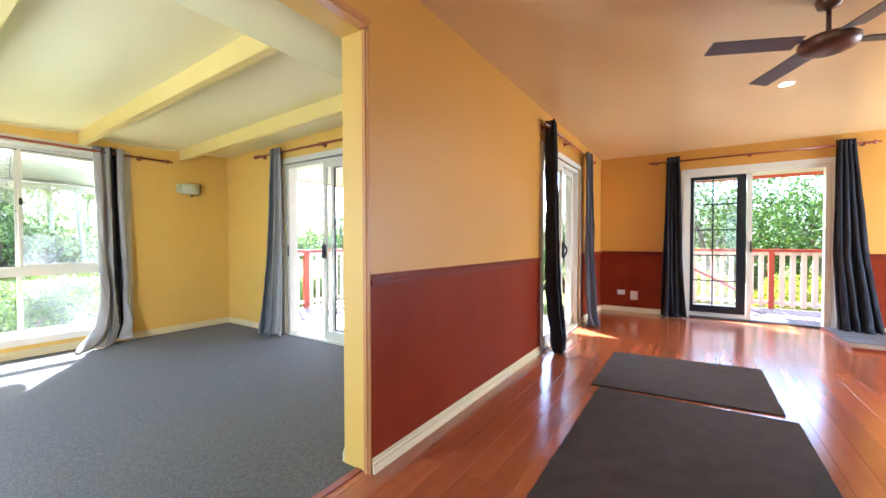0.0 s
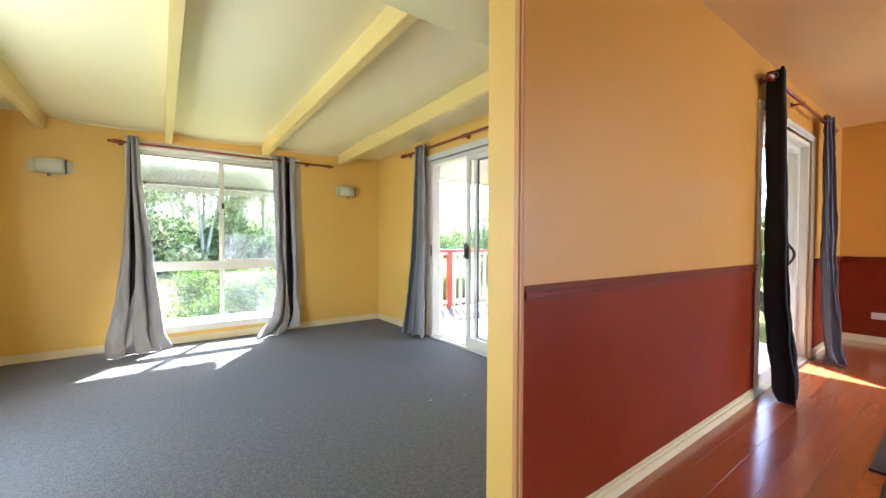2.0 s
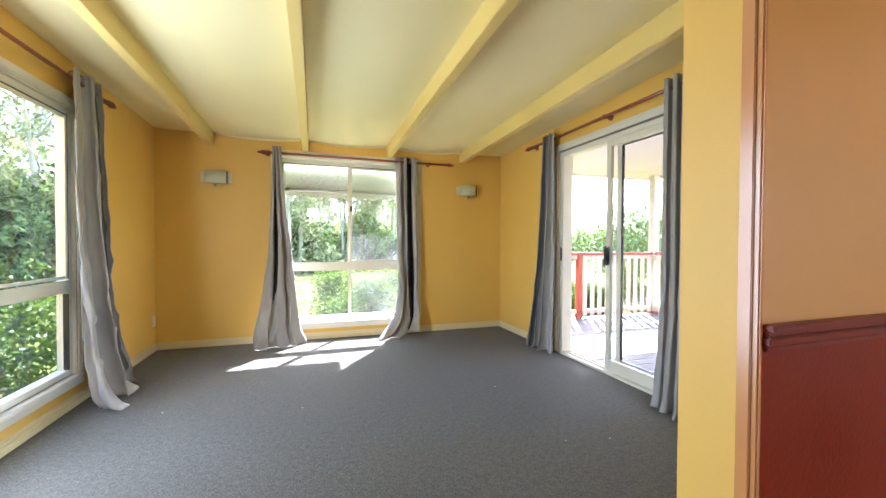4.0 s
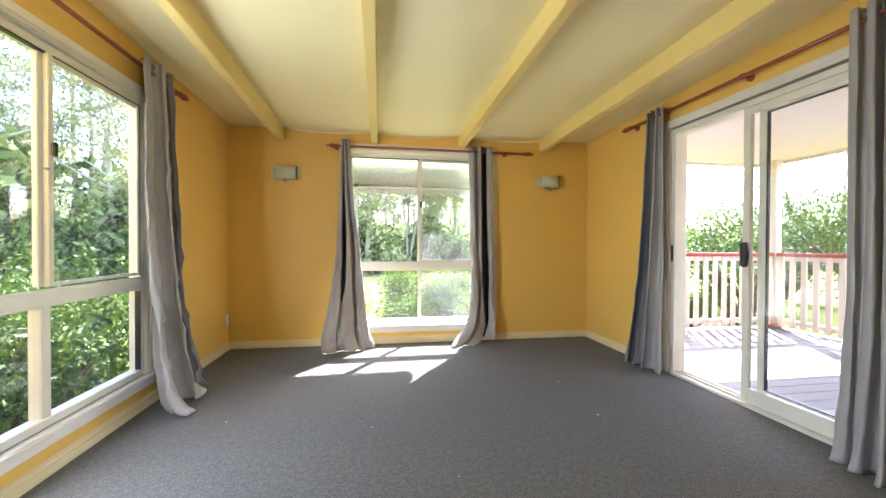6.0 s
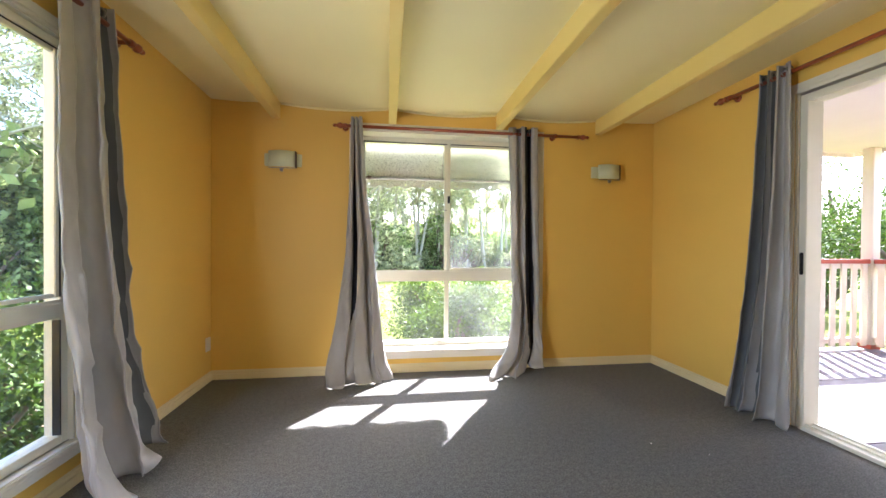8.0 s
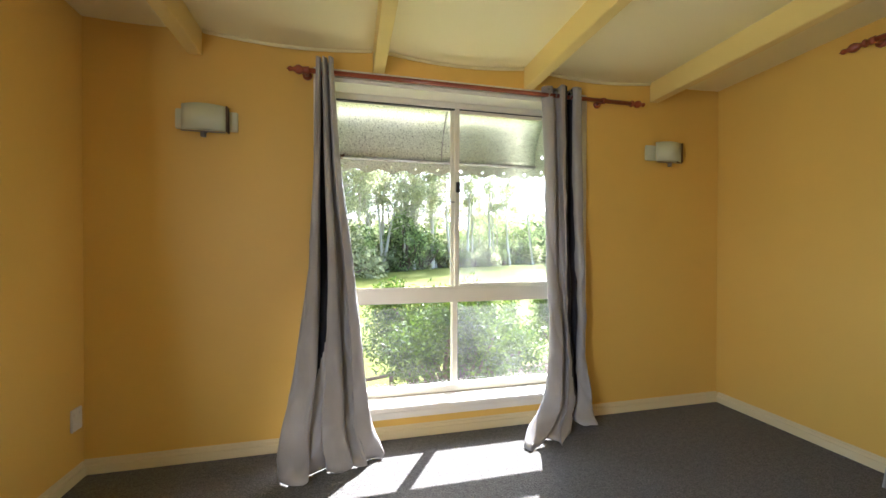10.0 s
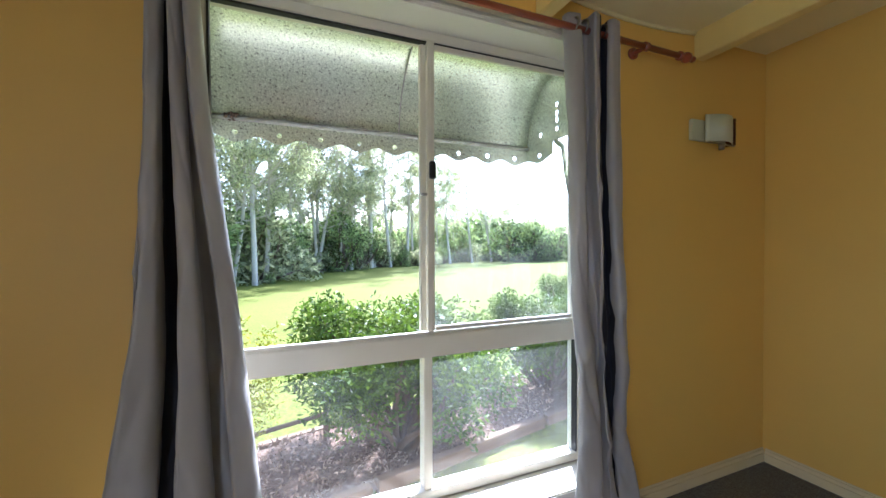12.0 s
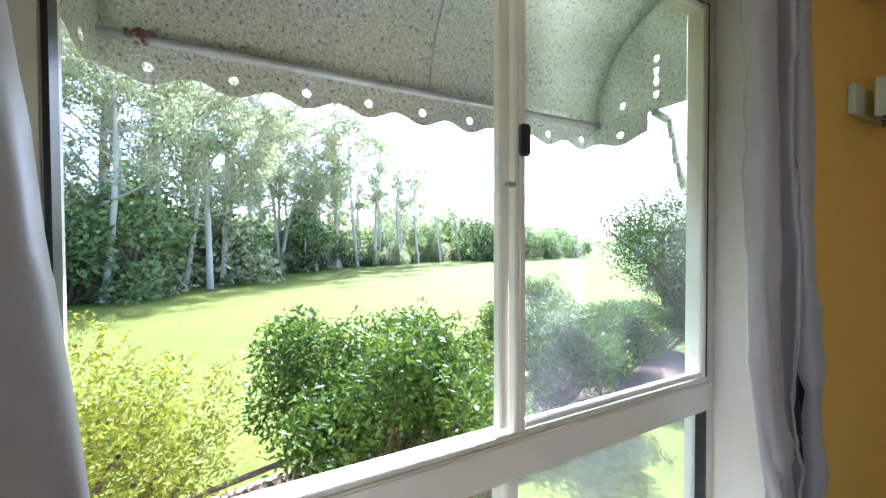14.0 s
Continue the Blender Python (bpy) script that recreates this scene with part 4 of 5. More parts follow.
part("canopy", lathe([(0.012, -0.055), (0.05, -0.04), (0.06, -0.01), (0.06, 0.0)], 24, (0, 0, 1), (FX, FY, 2.499)), FAN_MAT, fan, "", True)
part("downrod", tube((FX, FY, 2.30), (FX, FY, 2.45), 0.012), FAN_MAT, fan, "", True)
part("motor", lathe([(0.03, -0.06), (0.08, -0.056), (0.12, -0.04), (0.135, -0.018), (0.135, 0.004), (0.11, 0.024), (0.05, 0.036), (0.022, 0.06)], 28, (0, 0, 1), (FX, FY, 2.265)), FAN_MAT, fan, "", True)
for k in range(4):
    bm = bmesh.new()
    add_box(bm, 0.15, 0.62, -0.06, 0.06, -0.003, 0.003, 0.002)
    add_box(bm, 0.09, 0.19, -0.018, 0.018, 0.0035, 0.009, 0.002)
    bmesh.ops.transform(bm, matrix=Matrix.Translation((FX, FY, 2.27)) @ Matrix.Rotation(radians(24 + 90 * k), 4, "Z") @ Matrix.Rotation(radians(10), 4, "X"), verts=bm.verts)
    part("blade", bm, BLADE, fan)
dl = thing("downlight", (4.5, -1.21, 2.5), "lit round recessed downlight", "downlight")
part("trim_ring", lathe([(0.042, -0.006), (0.058, -0.006), (0.06, -0.001), (0.042, -0.001)], 28, (0, 0, 1), (4.5, -1.21, 2.5), True), PLATE, dl, "", True)
part("lens", lathe([(0.002, -0.004), (0.041, -0.004), (0.041, -0.0015), (0.002, -0.0015)], 24, (0, 0, 1), (4.5, -1.21, 2.5)), GLOW, dl)


def mat_rug(x0, x1, y0, y1, skew, label):
    bm = bmesh.new()
    nx, ny = 40, 26
    g = []
    for i in range(nx + 1):
        row = []
        for j in range(ny + 1):
            u, v = i / nx, j / ny
            ragged = 0.006 * noise.noise((u * 30, v * 30, x0)) if i in (0, nx) or j in (0, ny) else 0
            row.append(bm.verts.new((x0 + (x1 - x0) * u + skew * v + ragged, y0 + (y1 - y0) * v + ragged, 0.012 + 0.0015 * noise.noise((u * 6, v * 6, 1.3)))))
        g.append(row)
    for i in range(nx):
        for j in range(ny):
            bm.faces.new((g[i][j], g[i + 1][j], g[i + 1][j + 1], g[i][j + 1]))
    border = bmesh.ops.extrude_face_region(bm, geom=list(bm.faces))
    for v in border["geom"]:
        if isinstance(v, bmesh.types.BMVert):
            v.co.z = 0.001
    return tagged(part("floor_mat", bm, MAT), label, "floor mat", "charcoal floor mats")


mat_rug(3.35, 4.42, -1.06, 0.12, -0.1, "charcoal carpet mat lying on the polished boards")
mat_rug(1.15, 3.25, -1.11, 0.06, -0.03, "long charcoal carpet mat with frayed edges")

# slate hearth in the far corner
he = thing("hearth", (6.4, -3.0, 0), "low slate-tiled hearth slab with timber edge", "hearth")
for i in range(4):
    for j in range(5):
        x1, y1 = FAR_E - 0.03 - 0.3 * i, -1.97 - 0.3 * j
        if x1 - 0.3 > 5.72 + 0.0 * j and not (i == 3 and j == 0):
            part("tile", box(x1 - 0.294, x1, y1 - 0.294, y1, 0.0, 0.034, 0.003), HEARTH, he)
part("slab", box(5.74, FAR_E - 0.02, -3.48, -1.965, 0.0, 0.026, 0.0), SLEEPER, he)
part("edge_strip", box(5.715, 5.739, -3.5, -1.94, 0.0, 0.036, 0.004), ROD, he)
part("edge_strip", box(5.74, FAR_E - 0.02, -1.963, -1.94, 0.0, 0.036, 0.004), ROD, he)


def lint():
    rng = np.random.default_rng(9)
    bm = bmesh.new()
    for _ in range(8):
        x, y = rng.uniform(-0.4, 2.6), rng.uniform(1.4, 3.6)
        bmesh.ops.create_icosphere(bm, subdivisions=1, radius=rng.uniform(0.002, 0.004), matrix=Matrix.Translation((x, y, 0.003)) @ Matrix.Diagonal((1.6, 0.8, 0.6, 1)))
    return bm


tagged(part("lint", lint(), PLATE), "tiny pale specks of lint on the carpet", "lint", "", "stuff")


# ---- awning over the tall window ----
AX0, AX1, PITCH = 0.168, 1.815, 0.183
AY, AZ = 5.62, 1.812


def awning_section(t):
    """A quarter-round hood from the wall down to the front bar."""
    a = t * math.pi / 2
    return NORTH + 0.24 + (AY - NORTH - 0.24) * math.sin(a), AZ + 0.40 * math.cos(a)


def pierced_strip(count, place, top, low, hole_r):
    """A scalloped strip with a round hole in each scallop; place(u, v) gives the point at u along and v up."""
    bm = bmesh.new()
    for c in range(count):
        u0 = c * PITCH
        cu, cv = u0 + PITCH / 2, 0.03
        ring_in, ring_out = [], []
        for k in range(28):
            a = 2 * math.pi * k / 28
            dx, dz = math.cos(a), math.sin(a)
            ring_in.append((cu + hole_r * dx, cv + hole_r * dz))
            r = 0.0
            while r < 0.2:
                r += 0.001
                x, z = cu + r * dx, cv + r * dz
                bottom = low + 0.014 * math.cos(2 * math.pi * (x - u0) / PITCH)
                if abs(x - cu) >= PITCH / 2 or z >= top or z <= bottom:
                    break
            ring_out.append((min(max(x, u0), u0 + PITCH), z))
        vi = [bm.verts.new(place(*q)) for q in ring_in]
        vo = [bm.verts.new(place(*q)) for q in ring_out]
        for k in range(28):
            bm.faces.new((vi[k], vi[(k + 1) % 28], vo[(k + 1) % 28], vo[k]))
        for sx, q in ((u0, top), (u0 + PITCH, top), (u0, low + 0.014), (u0 + PITCH, low + 0.014)):
            near = sorted(range(28), key=lambda k: (ring_out[k][0] - sx) ** 2 + (ring_out[k][1] - q) ** 2)[:2]
            corner = bm.verts.new(place(sx, q))
            bm.faces.new((corner, vo[near[0]], vo[near[1]]))
    bmesh.ops.remove_doubles(bm, verts=bm.verts, dist=0.003)
    return bm


def cheek_sheet(x):
    """A quarter-round side sheet, pierced by small holes and a slot."""
    step, y0 = 0.005, NORTH + 0.24
    bm = bmesh.new()
    spot = {}

    def corner(i, j):
        if (i, j) not in spot:
            y = y0 + min(i * step, AY - y0)
            top = AZ + 0.40 * math.sqrt(max(0.0, 1 - ((y - y0) / (AY - y0)) ** 2))
            spot[i, j] = bm.verts.new((x, y, min(AZ + j * step, top)))
        return spot[i, j]

    for i in range(int((AY - y0) / step)):
        for j in range(80):
            y, z = y0 + (i + 0.5) * step, AZ + (j + 0.5) * step
            if ((y - y0) / (AY - y0)) ** 2 + ((z - AZ - step) / 0.40) ** 2 > 1:
                continue
            if any((y - a) ** 2 + (z - b) ** 2 < 0.0125 ** 2 for a, b in ((5.35, 2.0), (5.35, 1.955), (5.35, 1.915), (5.35, 1.87), (5.49, 1.87))) or (abs(y - 5.35) < 0.005 and 1.915 < z < 1.955):
                continue
            bm.faces.new((corner(i, j), corner(i + 1, j), corner(i + 1, j + 1), corner(i, j + 1)))
    return bm


aw = thing("window_awning", ((AX0 + AX1) / 2, NORTH + 0.2, 2.2), "weathered galvanised hood awning with scalloped pierced edge", "awning")
bm = bmesh.new()
rows_ = []
for i in range(15):
    y, z = awning_section(i / 14)
    rows_.append([bm.verts.new((x, y, z)) for x in np.linspace(AX0, AX1, 23)])
for a, b in zip(rows_, rows_[1:]):
    for k in range(22):
        bm.faces.new((a[k], b[k], b[k + 1], a[k + 1]))
hood = part("hood", bm, GALV, aw, "mottled grey-green curved sheet", True)
hood.modifiers.new("thick", "SOLIDIFY").thickness = 0.003
val = part("front_valance", pierced_strip(9, lambda u, v: (AX0 + u, AY + 0.002, AZ - 0.085 + v), 0.085, 0.002, 0.0125), GALV, aw, "scalloped strip with round holes")
val.modifiers.new("thick", "SOLIDIFY").thickness = 0.003
for sx in (AX0, AX1):
    cheek = part("side_cheek", cheek_sheet(sx), GALV, aw, "side sheet with round holes")
    cheek.modifiers.new("thick", "SOLIDIFY").thickness = 0.003
    sv = part("side_valance", pierced_strip(1, lambda u, v, sx=sx: (sx, AY - 1.3 * u, AZ - 0.085 + v), 0.085, 0.002, 0.0125), GALV, aw)
    sv.modifiers.new("thick", "SOLIDIFY").thickness = 0.003
    br = bmesh.new()
    leg = [(NORTH + 0.36, AZ - 0.004), (NORTH + 0.30, AZ - 0.05), (NORTH + 0.285, AZ - 0.12), (NORTH + 0.27, AZ - 0.21), (NORTH + 0.245, AZ - 0.30)]
    for (y0, z0), (y1, z1) in zip(leg, leg[1:]):
        add_tube(br, (sx, y0, z0), (sx, y1, z1), 0.015, 0.015, 8)
    part("scroll_bracket", br, GALV, aw, "", True)
part("front_bar", tube((AX0, AY - 0.014, AZ + 0.004), (AX1, AY - 0.014, AZ + 0.004), 0.012, None, 10), GALV_BAR, aw, "", True)
for rx in (1.012,):
    bm = bmesh.new()
    arc = [awning_section(i / 12) for i in range(13)]
    for (y0, z0), (y1, z1) in zip(arc, arc[1:]):
        add_tube(bm, (rx, y0 - 0.01, z0 - 0.012), (rx, y1 - 0.01, z1 - 0.012), 0.004, 0.004, 6)
    part("rib", bm, GALV_BAR, aw, "", True)
bm = bmesh.new()
for k in range(26):
    c = Vector((0.25 + random.uniform(-0.028, 0.028), AY - 0.02 + random.uniform(-0.012, 0.008), AZ + 0.004 + random.uniform(-0.016, 0.016)))
    bmesh.ops.create_icosphere(bm, subdivisions=1, radius=random.uniform(0.004, 0.010), matrix=Matrix.Translation(c))
part("rust_flake", bm, RUST, aw, "patch of flaking brown rust")


# ---- the deck ----
DX0, DX1, DY0, DY1, DZ = EAST + 0.15, 6.2, PART_N, 5.45, -0.06
deck = structure("deck_frame", box(DX0, DX1, DY0, DY1 + 0.02, DZ - 0.30, DZ - 0.028), SLEEPER, "timber framing under the deck", "deck")


def railing(axis, p, a0, a1, z0, label, posts):
    r = thing("deck_railing", ((a0 + a1) / 2, p, z0) if axis == "x" else (p, (a0 + a1) / 2, z0), label, "railing")
    part("handrail", slab(axis, p - 0.045, p + 0.045, a0, a1, z0 + 1.01, z0 + 1.06, 0.006), RAIL_RED, r, "red painted handrail")
    part("bottom_rail", slab(axis, p - 0.02, p + 0.02, a0, a1, z0 + 0.075, z0 + 0.135, 0.004), RAIL_CREAM, r)
    part("top_rail", slab(axis, p - 0.018, p + 0.018, a0, a1, z0 + 0.95, z0 + 1.0095, 0.003), RAIL_CREAM, r)
    n = int((a1 - a0) / 0.14)
    me = None
    for k in range(n):
        u = a0 + (k + 0.5) * (a1 - a0) / n
        if any(abs(u - q) < 0.09 for q in posts):
            continue
        if me is None:
            me = mesh_of("baluster", slab(axis, -0.011, 0.011, -0.036, 0.036, 0.04, 1.005, 0.003), RAIL_CREAM)
        b = new("baluster", me)
        b.parent = r
        b.matrix_parent_inverse = Matrix.Translation(r.location).inverted()
        b.location = (u, p - 0.03, z0) if axis == "x" else (p - 0.03, u, z0)
    return r


railing("x", DY1 - 0.06, DX0 + 0.01, DX1 - 0.11, DZ, "cream deck railing with red handrail", (4.6,))
rp = thing("deck_post", (4.6, DY1 - 0.06, DZ), "red painted intermediate railing post", "post")
part("shaft", box(4.555, 4.645, DY1 - 0.105, DY1 - 0.03, DZ, DZ + 1.009, 0.005), RAIL_RED, rp)
railing("y", DX1 - 0.06, DY0 + 1.2, DY1 - 0.12, DZ, "cream deck railing with red handrail", ())
for px, py in ((DX1 - 0.06, DY1 - 0.06),):
    p_ = thing("deck_post", (px, py, DZ), "square cream deck post holding the verandah roof", "post")
    part("shaft", box(px - 0.058, px + 0.058, py - 0.058, py + 0.058, DZ, 2.32, 0.006), RAIL_CREAM, p_)
    part("foot", box(px - 0.07, px + 0.07, py - 0.07, py + 0.07, DZ, DZ + 0.05, 0.006), RAIL_RED, p_, "red painted post foot")
vr = thing("verandah_roof", (4.6, 3.2, 2.32), "pale flat verandah ceiling with cream fascia", "roof", "", "structure")
part("soffit", box(DX0 - 0.001, DX1 + 0.05, DY0, DY1 + 0.2, 2.32, 2.36), SOFFIT, vr)
part("fascia", box(DX0, DX1 + 0.07, DY1 + 0.2, DY1 + 0.225, 2.27, 2.46, 0.004), RAIL_CREAM, vr)
part("fascia", box(DX1 + 0.05, DX1 + 0.072, DY0, DY1 + 0.199, 2.27, 2.46, 0.004), RAIL_CREAM, vr)

# landing behind the far doors
LX0, LX1, LY0, LY1 = FAR_E + 0.15, 9.05, -3.4, 0.5
structure("deck_landing_frame", box(LX0, LX1, LY0, LY1, DZ - 0.3, DZ - 0.028), SLEEPER, "timber framing under the landing", "deck")
railing("y", LX1 - 0.06, LY0 + 0.05, LY1, DZ, "cream landing railing with red handrail", (-1.71,))
lp = thing("deck_post", (LX1 - 0.06, -1.71, DZ), "red painted landing post", "post")
part("shaft", box(LX1 - 0.1, LX1 - 0.02, -1.75, -1.67, DZ, DZ + 1.009, 0.005), RAIL_RED, lp)
lr = thing("landing_roof", (8.0, -1.4, 2.36), "pale landing ceiling with red edge board", "roof", "", "structure")
part("soffit", box(LX0, LX1 + 0.25, LY0, LY1, 2.36, 2.4), SOFFIT, lr)
part("fascia", box(LX1 + 0.25, LX1 + 0.275, LY0, LY1, 2.3, 2.46, 0.004), RAIL_RED, lr)
st = thing("stair_rail", (8.0, -0.6, DZ), "red painted sloping stair rail beyond the glass", "stair rail")
part("handrail", tube((7.9, -0.35, 0.78), (8.6, -1.35, 0.2), 0.025, None, 8), RAIL_RED, st)
part("post", box(7.86, 7.93, -0.385, -0.315, DZ, 0.8, 0.004), RAIL_RED, st)
part("post", box(8.56, 8.63, -1.385, -1.315, DZ, 0.25, 0.004), RAIL_RED, st)


# ---- grounds ----
def land(x, y):
    """Height of the ground: level by the house, a little lower at the woods."""
    d = max(0.0, y - 9)
    return -1.15 - 0.012 * d + 0.004 * max(0, x) * min(1, d / 20) + 0.03 * noise.noise((x * 0.15, y * 0.15, 0))


def ground_mesh():
    bm = bmesh.new()
    ax = sorted({*np.round(np.linspace(-30, 60, 91), 3), *[-2000, -900, -400, -180, -80, -50, 85, 130, 250, 500, 1000, 2000]})
    ay = sorted({*np.round(np.linspace(-20, 80, 101), 3), *[-2000, -900, -400, -150, -60, 110, 160, 300, 600, 1200, 2000]})
    g = [[bm.verts.new((x, y, land(min(max(x, -60), 90), min(y, 90)) if abs(x) < 1500 else -1.6)) for x in ax] for y in ay]
    for a, b in zip(g, g[1:]):
        for k in range(len(ax) - 1):
            bm.faces.new((a[k], a[k + 1], b[k + 1], b[k]))
    return bm


structure("ground", ground_mesh(), LAWN, "bright mown lawn sloping towards the woods", "lawn", True)


def bed_point(x, v):
    return 7.02 + 0.215 * x + v * (1.45 - 0.01 * x)


def mulch_bed():
    bm = bmesh.new()
    xs, vs = np.linspace(-5.0, 9.0, 96), np.linspace(0, 1, 18)
    g = [[bm.verts.new((x, bed_point(x, v), land(x, bed_point(x, v)) + 0.05 + 0.05 * noise.noise((x * 2, v * 3, 3)) + 0.025 * noise.noise((x * 9, v * 13, 1)))) for x in xs] for v in vs]
    for a, b in zip(g, g[1:]):
        for k in range(len(xs) - 1):
            bm.faces.new((a[k], a[k + 1], b[k + 1], b[k]))
    return bm


tagged(part("mulch_bed", mulch_bed(), MULCH, None, "", True), "sun-bleached bark mulch garden bed", "garden bed", "", "stuff")


def chips():
    rng = np.random.default_rng(5)
    verts, faces = [], []
    for _ in range(5200):
        x, v = rng.uniform(-2.0, 5.5), rng.uniform(0.02, 1.05)
        y = bed_point(x, v)
        c = np.array((x, y, land(x, y) + 0.085))
        a, b = rng.normal(size=3), rng.normal(size=3)
        a /= np.linalg.norm(a)
        b = np.cross(a, b)
        b /= np.linalg.norm(b)
        n = len(verts)
        l, w = rng.uniform(0.015, 0.045), rng.uniform(0.006, 0.016)
        verts += [tuple(c + a * l), tuple(c + b * w), tuple(c - a * l), tuple(c - b * w)]
        faces.append((n, n + 1, n + 2, n + 3))
    me = bpy.data.meshes.new("bark_chips")
    me.from_pydata(verts, [], faces)
    me.materials.append(CHIP)
    return tagged(new("bark_chips", me), "loose bark chips and dry leaves on the bed", "mulch", "", "stuff")


CHIP = material("dry_bark_chip", (0.30, 0.21, 0.15), 0.9, second=(0.42, 0.32, 0.24), scale=20, mix=0.6, island=0.5)
chips()
for edge, x in [(0.0, -2.3 + 2.36 * k) for k in range(4)] + [(1.06, -3.4 + 2.36 * k) for k in range(5)]:
    bm = box(-1.17, 1.17, -0.05, 0.05, -0.1, 0.1, 0.008)
    ob = tagged(part("garden_sleeper", bm, SLEEPER), "weathered timber sleeper edging the garden bed", "sleeper", "garden bed edging")
    y = bed_point(x, edge)
    ob.matrix_basis = Matrix.Translation((x, y, land(x, y) + (0.03 if edge < 0.5 else -0.03))) @ Matrix.Rotation(math.atan2(0.21, 1), 4, "Z")
fence = thing("garden_fence", (-0.8, 8.5, -1.1), "low dark timber rail fence behind the shrubs", "fence")
for fx, fy, fz in ((-2.6, 7.8, -0.86), (-0.85, 8.1, -0.82), (0.92, 8.42, -0.72)):
    part("post", box(fx - 0.032, fx + 0.032, fy - 0.032, fy + 0.032, -1.35, fz, 0.006), TWIG, fence)
part("rail", tube((-2.7, 7.78, -0.92), (-0.85, 8.1, -0.87), 0.026, 0.028, 8), TWIG, fence)
part("rail", tube((-0.85, 8.1, -0.87), (0.97, 8.43, -0.76), 0.026, 0.028, 8), TWIG, fence)


# ---- plants ----
def leaves_mesh(name, clumps, count, length, width, mat, seed, hollow=0.55, droop=0.0):
    """Many small folded leaves round clump centres (x, y, z, rx, rz)."""
    rng = np.random.default_rng(seed)
    cl = np.array(clumps)
    vol = (cl[:, 3] ** 2 * cl[:, 4]) ** 0.75
    idx = rng.choice(len(cl), size=count, p=vol / vol.sum())
    d = rng.normal(size=(count, 3))
    d /= np.linalg.norm(d, axis=1)[:, None]
    r = hollow + (1 - hollow) * rng.random(count) ** 0.7
    r *= 1 + 0.22 * np.sin(d[:, 0] * 7 + idx) * np.cos(d[:, 2] * 6 + idx * 1.7)
    c = cl[idx, :3] + d * r[:, None] * np.stack([cl[idx, 3], cl[idx, 3], cl[idx, 4]], 1)
    a = d * 0.6 + rng.normal(size=(count, 3)) * 0.7
    a[:, 2] -= droop
    a /= np.linalg.norm(a, axis=1)[:, None]
    b = np.cross(a, rng.normal(size=(count, 3)))
    b /= np.linalg.norm(b, axis=1)[:, None]
    s = rng.uniform(0.65, 1.25, count)[:, None]
    l, w = length * s / 2, width * s / 2
    v = np.empty((count, 4, 3))
    v[:, 0], v[:, 1], v[:, 2], v[:, 3] = c - a * l, c + b * w, c + a * l, c - b * w
    me = bpy.data.meshes.new(name)
    me.from_pydata(v.reshape(-1, 3).tolist(), [], np.arange(count * 4).reshape(-1, 4).tolist())
    me.materials.append(mat)
    return me


def branch(bm, a, b, r0, r1, rng, bend=0.12, steps=5, sides=7):
    a, b = Vector(a), Vector(b)
    side = Vector((rng.uniform(-1, 1), rng.uniform(-1, 1), 0)) * (b - a).length * bend
    pts = [a.lerp(b, t) + side * math.sin(math.pi * t) for t in [k / steps for k in range(steps + 1)]]
    for k in range(steps):
        add_tube(bm, pts[k], pts[k + 1], r0 + (r1 - r0) * k / steps, r0 + (r1 - r0) * (k + 1) / steps, sides, False)
    return pts


def gum_tree(seed, height, lean, fork):
    """Pale straight trunk, upswept limbs, airy clumps of hanging leaves."""
    rng = random.Random(seed)
    t = thing("gum_tree", (0, 0, 0), "tall pale-trunked gum tree with airy grey-green crown", "tree", "gum trees at the wood's edge")
    bm = bmesh.new()
    clumps = []
    stems = [(0.0, 0.0)] if not fork else [(-0.09, 0.02), (0.16, -0.04)]
    for k, (sx, sy) in enumerate(stems):
        top = Vector((sx * height + lean * height, sy * height, height * (0.82 if k == 0 else 0.74)))
        pts = branch(bm, (0, 0, -0.3), top, height * 0.0115, height * 0.003, rng, 0.03, 8, 9)
        for m in range(13 if not fork else 8):
            f = rng.uniform(0.34, 1.0)
            root = pts[0].lerp(top, f)
            a = rng.uniform(0, 6.28)
            ln = height * rng.uniform(0.13, 0.30)
            end = root + Vector((math.cos(a) * ln, math.sin(a) * ln, ln * rng.uniform(0.35, 0.95)))
            branch(bm, root, end, height * 0.0042, height * 0.0012, rng, 0.12, 5, 5)
            for q in range(5):
                e = root.lerp(end, rng.uniform(0.55, 1.15)) + Vector((rng.uniform(-1, 1), rng.uniform(-1, 1), rng.uniform(-0.3, 0.6))) * height * 0.05
                clumps.append((*e, height * rng.uniform(0.034, 0.07), height * rng.uniform(0.024, 0.046)))
    part("trunk", bm, BARK, t, "smooth pale bark", True)
    crown = new("crown", leaves_mesh("crown", clumps, 5200, height * 0.0145, height * 0.0050, GUM_LEAF, seed, 0.1, 0.5))
    crown.parent = t
    return t


